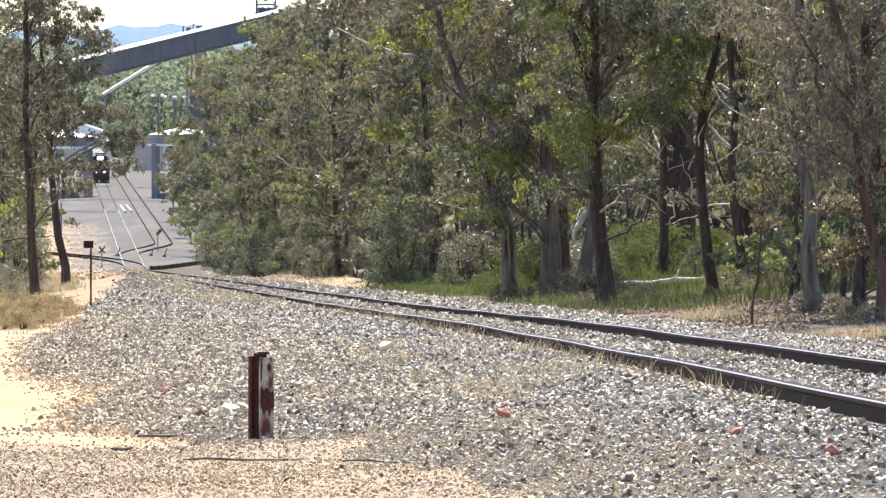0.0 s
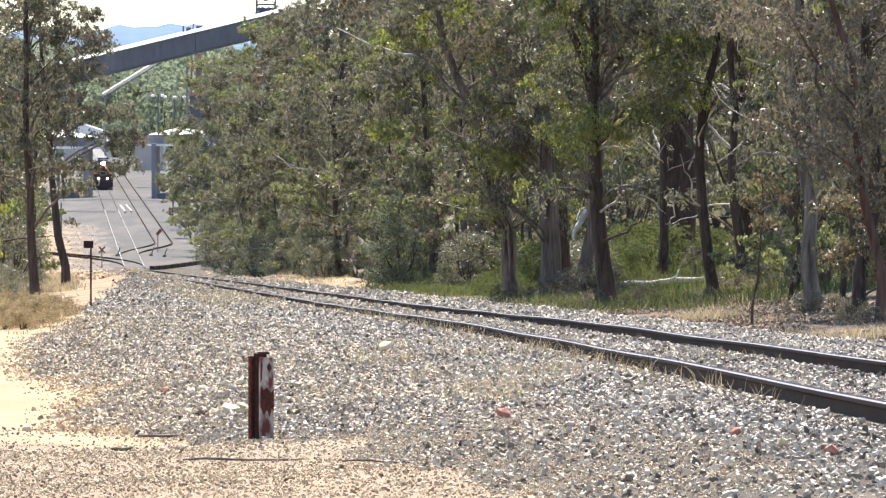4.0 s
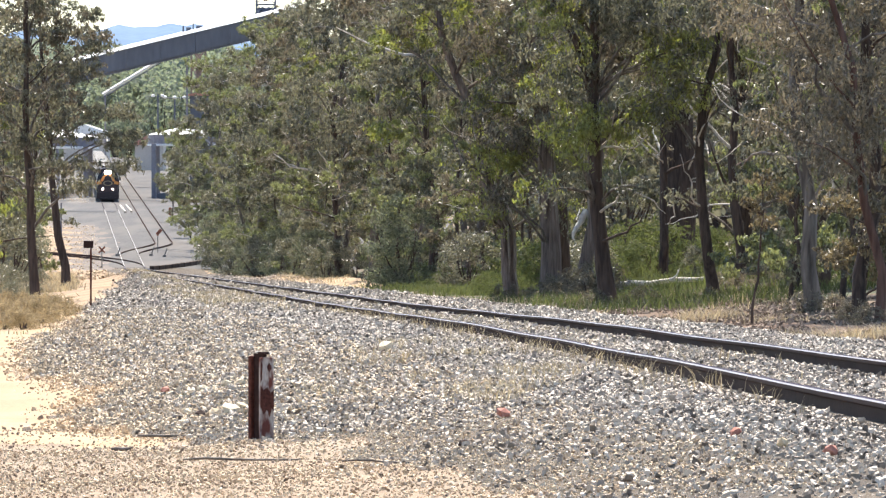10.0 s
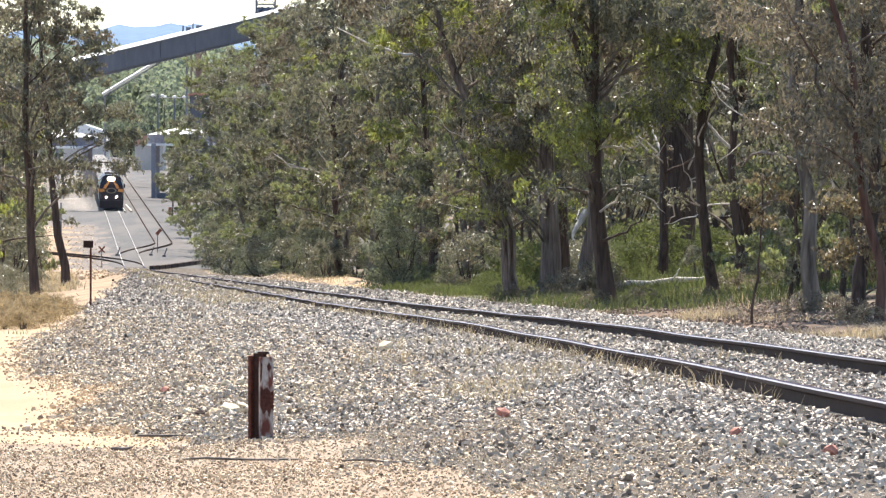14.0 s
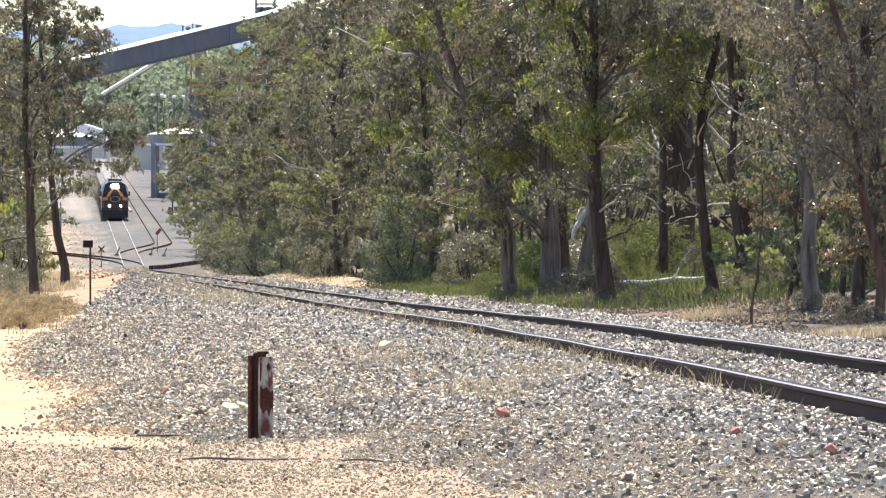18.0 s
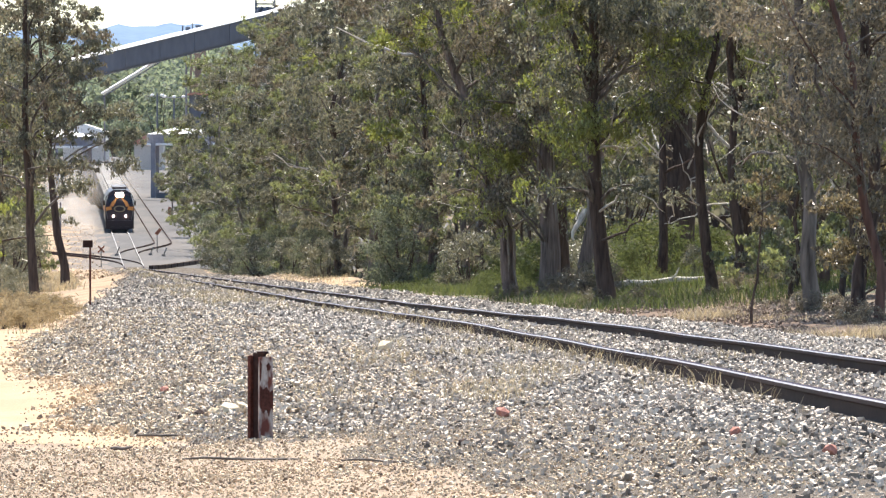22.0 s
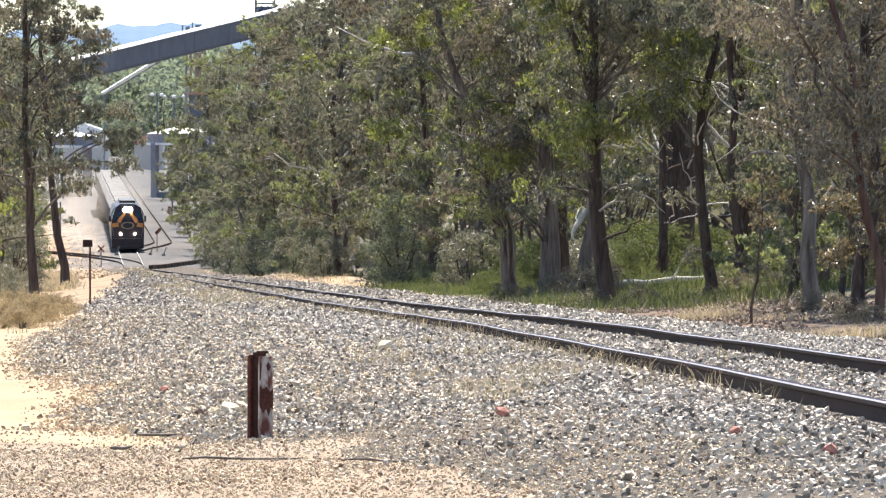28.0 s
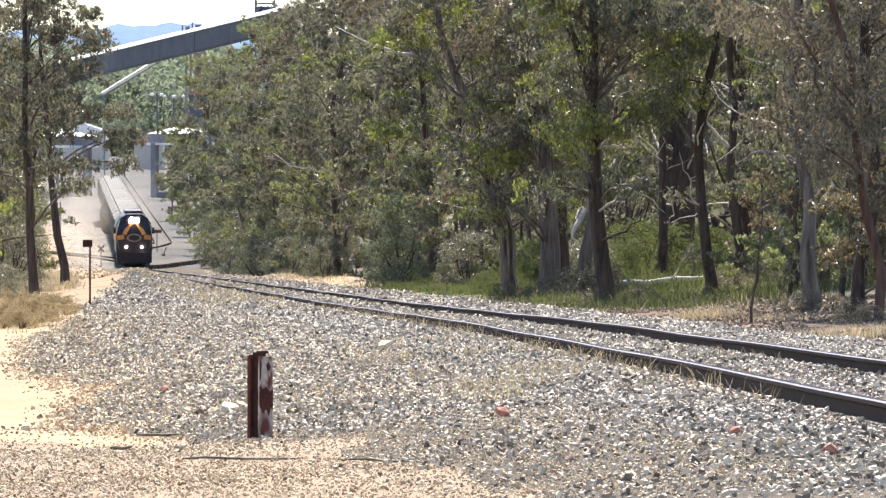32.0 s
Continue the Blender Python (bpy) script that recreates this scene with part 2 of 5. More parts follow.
quads = np.stack([ids[:-1, :-1], ids[:-1, 1:], ids[1:, 1:], ids[1:, :-1]], -1).reshape(-1, 4)
mx, my = (gx[:-1, :-1] + gx[1:, 1:]).ravel() / 2, (gy[:-1, :-1] + gy[1:, 1:]).ravel() / 2


def ragged(x, y):
    return 0.45 * np.sin(x * 2.3 + y * 0.21) + 0.35 * np.sin(y * 0.55 - x * 1.1) + 0.3 * np.sin(x * 5.1 - y * 1.3)


def gravel_edge(y):
    """How far the spilt ballast reaches on the camera's side of the line."""
    return np.interp(y, (36, 43, 46, 48, 52, 62, 72, 80, 100, 124, 160, 300, 420), (3.7, 4.2, 4.9, 5.6, 5.9, 5.65, 6.15, 6.45, 6.4, 5.9, 5.2, 3.0, 2.4))


def region(x, y):
    """0 soil, 1 pale dirt, 2 gravel bed, 3 gravelly dirt, 4 yard, 5 forest floor, 6 reddish soil, 7 dusty gravel."""
    off = x - track_x(y)
    w = ragged(x, y)
    out = np.zeros(len(x), int)
    out[(y < 150) & (off < 0)] = 1
    out[(y < 47 + w * 3) & (off < 0)] = 3
    out[(y < 560) & (-off < gravel_edge(y) + w * 0.35) & (off < 5.6 + w * 0.3)] = 2
    out[(y < 560) & (off > 5.7 + w * 0.5)] = 5
    out[(y < 168 + 8 * w) & (off > 5.5 + w * 0.3) & (off < 10 + 2 * w)] = 6
    out[(y > 298) & (y < 385) & (off > 3.7 + w * 0.3) & (off < 8.2 + w)] = 1
    out[(y >= 548) & (off > -2.8 + w - 5.5 * step(700, 760, y)) & (off < 40)] = 4
    verge = -2.8 + w - 5.5 * step(700, 760, y)
    out[(y >= 540) & (off > verge - 2.6 + 1.4 * np.sin(y * 0.37 + x)) & (off < verge + 0.7 + 0.7 * np.sin(y * 0.23 - x))] = 7
    out[(y > 120) & (y < 540) & (off < -11 + 2 * w)] = 5
    out[(y > 560) & (off >= 40)] = 5
    return out


ground = new("ground", mesh_np("ground", np.stack([gx, gy, gz], -1).reshape(-1, 3), quads, [M["soil"], M["dirt"], M["bed"], M["mixed"], M["yard"], M["litter"], M["redsoil"], M["verge"]], region(mx, my), smooth=True))
tagged(ground, "sunlit ground of pale dirt, gravel and leaf litter", "ground", kind="structure")

# ---------------------------------------------------------------- rails
RAIL = [(-0.063, 0.0), (0.063, 0.0), (0.063, 0.012), (0.012, 0.03), (0.009, 0.105), (0.035, 0.116), (0.035, 0.142), (0.026, 0.151), (-0.026, 0.151), (-0.035, 0.142), (-0.036, 0.121), (-0.035, 0.115), (-0.009, 0.105), (-0.012, 0.03), (-0.063, 0.012)]


def rail_mesh(ys, offs, worn=True):
    n = len(RAIL)
    verts, faces, idx = [], [], []
    for y, o in zip(ys, offs):
        z = float(rail_z(y)) - 0.151 + (0.004 * math.sin(y * 0.42 + o) + 0.005 * math.sin(y * 0.17)) * (y < 400)
        wob = (0.006 * math.sin(y * 0.23) + 0.004 * math.sin(y * 0.6)) * (y < 400)
        aside, lift = (float(v) for v in sway(y))
        for px, pz in RAIL:
            verts.append((track_x(y) + o + px + wob + aside, y, z + pz + lift))
    for i in range(len(ys) - 1):
        for k in range(n):
            a, b = i * n + k, i * n + (k + 1) % n
            faces.append((a, a + n, b + n, b))
            # heads between 545 and 800 m take the painted gleam
            idx.append(0 if not worn else 3 if 545 < ys[i] < 800 and 6 <= k <= 8 else {7: 1, 8: 2}.get(k, 0))
    return mesh_np("rail", verts, faces, [M["rail"], M["head"], M["edge"], M["shine"]], idx)


line_y = np.concatenate([np.arange(-30, 30, 5), np.arange(30, 200, 1.5), np.arange(200, 620, 4), np.arange(620, 1400, 10)])
main_line = tagged(empty("railway_line"), "straight broad gauge railway line with rusty rails", "railway track", kind="structure")
for o in (-0.8, 0.8):
    part("rail", rail_mesh(line_y, [o] * len(line_y)), None, main_line)
loop_y = np.concatenate([np.arange(592, 640, 2), np.arange(640, 1400, 10)])
side_line = tagged(empty("siding"), "rusty siding that leaves the line at points", "railway track", kind="structure")
for o in (-0.8, 0.8):
    part("rail", rail_mesh(loop_y, [o + 3.7 * float(step(588, 636, y)) for y in loop_y], False), None, side_line)
spur_y = np.arange(553, 606, 2.0)
spur_line = tagged(empty("siding"), "short rusty spur that curves off into the dirt", "railway track", kind="structure")
for o in (-0.8, 0.8):
    part("rail", rail_mesh(spur_y, [o - 0.0045 * max(0, y - 551) ** 1.95 for y in spur_y], False), None, spur_line)

# ---------------------------------------------------------------- trees
def leaves(centres, spread, per, length, width, rng, droop=0.75, tufts=1):
    """Rhombic leaves, mostly hanging, round the centres; with tufts, each clump is a handful of tight sprays with gaps between them."""
    c, s = np.asarray(centres, float), np.asarray(spread, float)
    if tufts > 1:
        c, s = np.repeat(c, tufts, axis=0), np.repeat(s, tufts)
        d = rng.normal(size=c.shape)
        d /= np.linalg.norm(d, axis=1)[:, None]
        c = c + d * (s * rng.uniform(0.45, 1.1, len(s)))[:, None] * np.array([1.0, 1.0, 0.62])
        s = s * rng.uniform(0.26, 0.5, len(s))
        per = per // tufts
    c, s = np.repeat(c, per, axis=0), np.repeat(s, per)[:, None]
    n = len(c)
    d = rng.normal(size=(n, 3))
    d /= np.linalg.norm(d, axis=1)[:, None]
    d *= rng.uniform(0, 1, (n, 1)) ** (0.6 if tufts > 1 else 0.42)
    c = c + d * s * np.array([1.0, 1.0, 0.72]) * (1 + 0.25 * rng.normal(size=(n, 1)))
    a = rng.normal(size=(n, 3)) * (1 - droop) + np.array([0, 0, -1]) * droop * rng.uniform(0.3, 1, (n, 1))
    a /= np.linalg.norm(a, axis=1)[:, None]
    b = np.cross(a, rng.normal(size=(n, 3)))
    b /= np.linalg.norm(b, axis=1)[:, None] + 1e-6
    a *= length * rng.uniform(0.6, 1.25, (n, 1)) / 2
    b *= width * rng.uniform(0.6, 1.25, (n, 1)) / 2
    v = np.stack([c - a, c + b + a * 0.2, c + a, c - b + a * 0.2], 1).reshape(-1, 3)
    return v, np.arange(4 * n).reshape(n, 4)


def bent(start, way, length, steps, rng, wild, lift):
    """A crooked branch's points."""
    p, w = Vector(start), Vector(way).normalized()
    out = [p.copy()]
    for _ in range(steps):
        w = (w + Vector(rng.normal(size=3)) * wild + Vector((0, 0, lift))).normalized()
        p = p + w * (length / steps)
        out.append(p.copy())
    return out


def gum_tree(seed, height, radius, lean=(0, 0), base=0.35, reach=3.2, limbs=8, per=190, leaf="leaf", bark="bark", limb_bark="bark2", size=(0.22, 0.08), fork=None, clump=0.85, low=0, sides=10, second="leaf3", twigs=7, bare=2, dead=0, masses=(), strips=0, boughs=(), tufts=6, curve=1.0, dark=(), wander=0.03, share=0.15, skirt=None):
    """A eucalypt: tapered crooked trunk, limbs, and hanging leaves in ragged clumps with gaps between them."""
    rng = np.random.default_rng(seed)
    tree = empty("gum_tree")
    n = 11
    pts, rad = [], []
    ox = oy = 0.0
    for i in range(n + 1):
        f = i / n
        ox += rng.normal() * wander * height / n * 4
        oy += rng.normal() * wander * height / n * 4
        pts.append((ox * (f > 0) + lean[0] * f ** curve, oy * (f > 0) + lean[1] * f, -0.25 + f * (height * 0.93 + 0.25)))
        rad.append(radius * (1 - 0.86 * f ** 0.9) * (1.35 if i == 0 else 1.0))
    pts.insert(1, tuple(0.92 * a + 0.08 * b for a, b in zip(pts[0], pts[1])))
    rad.insert(1, radius * 1.12)
    v, f = tube(pts, rad, sides, 0.06, seed)
    part("trunk", mesh_np("trunk", v, f, [M[bark]], smooth=True), None, tree)
    centres, spread, twig_v, twig_f, count = [], [], [], [], 0
    starts = [base + (0.97 - base) * (k + rng.uniform(0.1, 0.9)) / limbs for k in range(limbs)]
    if fork:
        starts[0] = fork
    turn = rng.uniform(0, 6.28)
    for k, fr in enumerate(starts):
        i = min(int(fr * n), n - 1)
        t = fr * n - i
        p0 = [pts[i + 1][c] * (1 - t) + pts[min(i + 2, n + 1)][c] * t for c in range(3)]
        turn += 2.4 + rng.normal() * 0.4
        top = 1 - fr
        length = reach * (0.45 + 0.75 * top ** 0.5) * rng.uniform(0.75, 1.25)
        big = fork and k == 0
        rise = 12.0 if big else rng.uniform(0.25, 1.0)
        if big:
            length = height * (1 - fr) * 0.8
        pl = bent(p0, (math.cos(turn), math.sin(turn), rise), length, 6, rng, 0.16, 0.04 if k % 3 else -0.06)
        r0 = max(0.025, radius * (1 - 0.8 * fr) * (0.75 if big else rng.uniform(0.22, 0.42)))
        v, f = tube(pl, [r0 * (1 - 0.82 * j / 6) for j in range(7)], 6, 0.06, seed + k)
        part("limb", mesh_np("limb", v, f, [M[limb_bark if k % 2 else bark]], smooth=True), None, tree)
        if k < bare and not big:
            continue
        # each limb carries a dome of leaf clumps, open underneath
        dome = reach * 0.40 * rng.uniform(0.75, 1.2)
        for j in range(twigs + (4 if big else 0)):
            q = Vector(pl[6] if j % 3 else pl[4])
            d = Vector(rng.normal(size=3)).normalized()
            d.z = abs(d.z) * 0.8 - 0.12
            c = q + d * dome * rng.uniform(0.6, 1.0)
            wob = [Vector(rng.normal(size=3)) * 0.08 for _ in range(2)]
            tw = [q, q.lerp(c, 0.4) + wob[0], q.lerp(c, 0.75) + wob[1], c]
            v, f = tube(tw, [0.022, 0.017, 0.012, 0.006], 3)
            twig_v.append(v), twig_f.append(f + count)
            count += len(v)
            centres.append(c), spread.append(clump * rng.uniform(0.55, 0.95))
    for k in range(dead):
        # bleached dead limbs that stick out of the crown
        i = 3 + int(rng.integers(0, 6))
        a = rng.uniform(2.8, 6.6)
        pl = bent(pts[i], (math.cos(a), math.sin(a), rng.uniform(0.2, 1.1)), reach * rng.uniform(0.5, 1.1), 9, rng, 0.30, 0.05)
        v, f = tube(pl, [0.006 + 0.028 * (1 - j / 9) for j in range(10)], 6, 0.08, seed + 50 + k)
        part("dead_limb", mesh_np("dead_limb", v, f, [M["pale"]], smooth=True), None, tree, "bleached dead limb")
    masses = list(masses)
    if skirt:
        # boughs on the sunny front of the crown: from, to, how many, how far out
        z0, z1, count_s, out = skirt
        for k in range(count_s):
            a = rng.uniform(3.3, 6.1)
            d = out * rng.uniform(0.45, 1.0)
            masses.append((math.cos(a) * d * 1.15, math.sin(a) * d, z0 + (z1 - z0) * (k + rng.uniform(0, 1)) / count_s, 0.7, 4))
            if k % 3 == 0:
                masses.append((math.cos(a) * d * 1.3, math.sin(a) * d, z0 - rng.uniform(0.2, 1.2), 0.3, 1))
    for mx, my, mz, mr, mn in masses:
        # a leafy bough of its own
        i = max(1, min(n, int((mz + 0.1) / height * n) + 1))
        end = Vector((mx, my, mz))
        start = Vector(pts[i])
        mid = start.lerp(end, 0.55) + Vector((rng.normal() * 0.15, rng.normal() * 0.15, 0.25))
        near = start.lerp(mid, 0.5) + Vector((rng.normal() * 0.08, 0, 0.16))
        v, f = tube([start, near, mid, mid.lerp(end, 0.6) + Vector((0, 0, 0.05)), end], [0.045, 0.040, 0.032, 0.022, 0.01], 6, 0.05, seed)
        part("limb", mesh_np("limb", v, f, [M[limb_bark]], smooth=True), None, tree)
        for j in range(mn):
            d = Vector(rng.normal(size=3)).normalized() * mr * rng.uniform(0.2, 1)
            centres.append(end + Vector((d.x, d.y, d.z * 0.6))), spread.append(clump * rng.uniform(0.8, 1.2))
    for line, r0, kind in [(*b, "pale") for b in boughs] + [(*b, bark) for b in dark]:
        # bare boughs, most of them bleached
        q = [Vector((x, y, z)) for x, y, z in line]
        q = [a.lerp(b, h) for a, b in zip(q, q[1:]) for h in (0.0, 0.5)] + [q[-1]]
        q = [a + Vector(rng.normal(size=3)) * 0.03 for a in q]
        v, f = tube(q, [r0 * (1 - 0.85 * j / (len(q) - 1)) for j in range(len(q))], 6, 0.1, seed)
        part("dead_limb", mesh_np("dead_limb", v, f, [M[kind]], smooth=True), None, tree, "bleached dead limb" if kind == "pale" else "bare dark limb")
    for k in range(strips):
        # long shreds of pale bark hanging down the trunk
        a, z0 = rng.uniform(3.4, 6.0), rng.uniform(0.4, height * 0.16)
        path = []
        for j in range(6):
            z = z0 + j * height * 0.035
            i = min(n, 1 + int(z / height * n))
            f0 = max(0.0, z / height)
            cx, cy = pts[1][0] + (pts[i + 1][0] - pts[1][0]) * min(1, f0 * n / i), pts[1][1] + (pts[i + 1][1] - pts[1][1]) * min(1, f0 * n / i)
            r = radius * (1 - 0.86 * f0 ** 0.9) * 1.02
            path.append((cx + math.cos(a + 0.03 * j) * r, cy + math.sin(a + 0.03 * j) * r, z))
        v, f = tube(path, [0.012, 0.035, 0.04, 0.035, 0.025, 0.01], 5, 0.2, seed + k)
        part("bark_strip", mesh_np("bark_strip", v, f, [M["shred"]]), None, tree, "pale shred of bark")
    for k in range(low):
        a, d = rng.uniform(0, 6.28), rng.uniform(0.3, reach * 0.8)
        centres.append((math.cos(a) * d, math.sin(a) * d, rng.uniform(0.6, height * max(base, 0.42)))), spread.append(clump * rng.uniform(0.7, 1.1))
    twig_v.append(np.array([(0, 0, 0.3), (0.01, 0, 0.3), (0, 0.01, 0.3), (0.0, 0.0, 0.31)])), twig_f.append(np.array([(count, count + 1, count + 2, count + 3)]))
    part("twig", mesh_np("twig", np.concatenate(twig_v), np.concatenate(twig_f), [M[limb_bark]]), None, tree)["kind"] = "stuff"
    v, f = leaves(centres, spread, per, *size, rng, 0.7, tufts)
    # young: whole boughs and single clumps in the second tone; leaf3 paints them sunlit
    bough = np.repeat(rng.uniform(size=len(centres) // 8 + 1) < share, 8)[:len(centres)]
    young = np.repeat((bough & (rng.uniform(size=len(centres)) < 0.85)) | (rng.uniform(size=len(centres)) < 0.06), len(f) // len(centres)).astype(int)
    part("crown", mesh_np("crown", v, f, [M[leaf], M[second]], young), None, tree)
    return tree


def shrub(seed, height, wide, leaf="shrub", per=70, clumps=55, size=(0.14, 0.05)):
    rng = np.random.default_rng(seed)
    bush = empty("shrub")
    stems_v, stems_f, count, centres = [], [], 0, []
    for k in range(7):
        a = rng.uniform(0, 6.28)
        pl = bent((0, 0, -0.1), (math.cos(a) * 0.5, math.sin(a) * 0.5, 1), height * rng.uniform(0.6, 0.9), 5, rng, 0.18, 0.1)
        v, f = tube(pl, [0.05, 0.04, 0.032, 0.024, 0.015, 0.008], 5)
        stems_v.append(v), stems_f.append(f + count)
        count += len(v)
    part("stem", mesh_np("stem", np.concatenate(stems_v), np.concatenate(stems_f), [M["bark"]]), None, bush)["kind"] = "stuff"
    for k in range(clumps):
        a, h = rng.uniform(0, 6.28), rng.uniform(0.08, 1)
        d = wide / 2 * math.sqrt(rng.uniform(0.1, 1)) * math.sqrt(max(0.1, 1 - (h - 0.35) ** 2 / 0.5))
        centres.append((math.cos(a) * d, math.sin(a) * d, h * height))
    v, f = leaves(centres, np.full(clumps, wide * 0.13), per, *size, rng, 0.3)
    part("crown", mesh_np("crown", v, f, [M[leaf]]), None, bush)
    return bush


def blades(name, spots, height, width, material, rng, lean=0.5, per=1):
    """Grass blades at the spots: each a thin bent strip of two quads."""
    p = np.repeat(np.asarray(spots, float), per, axis=0)
    n = len(p)
    if per > 1:
        p = p + np.concatenate([rng.normal(size=(n, 2)) * 0.06, np.zeros((n, 1))], 1)
    a = rng.uniform(0, 6.28, n)
    side = np.stack([np.cos(a), np.sin(a), np.zeros(n)], 1) * (width * rng.uniform(0.6, 1.4, n))[:, None] / 2
    out = np.stack([-np.sin(a), np.cos(a), np.zeros(n)], 1)
    out = out * rng.uniform(-1, 1, (n, 1)) + rng.normal(size=(n, 3)) * np.array([0.4, 0.4, 0])
    h = (height * rng.uniform(0.4, 1.2, n))[:, None]
    up = np.array([0, 0, 1.0])
    mid, tip = p + up * h * 0.55 + out * h * lean * 0.35, p + up * h * 0.95 + out * h * lean
    v = np.stack([p - side, p + side, mid + side * 0.8, mid - side * 0.8, tip + side * 0.15, tip - side * 0.15], 1).reshape(-1, 3)
    k = np.arange(n)[:, None] * 6
    f = np.concatenate([k + np.array([0, 1, 2, 3]), k + np.array([3, 2, 4, 5])])
    return new(name, mesh_np(name, v, f, [material]))


def plant(tree, off, y, size=1.0, turn=0.0, tall=1.0, sink=0.05):
    x, y, z = on_land(off, y)
    return pose(x, y, z - sink, 0, 0, turn) @ Matrix.Diagonal((size, size, size * tall, 1))


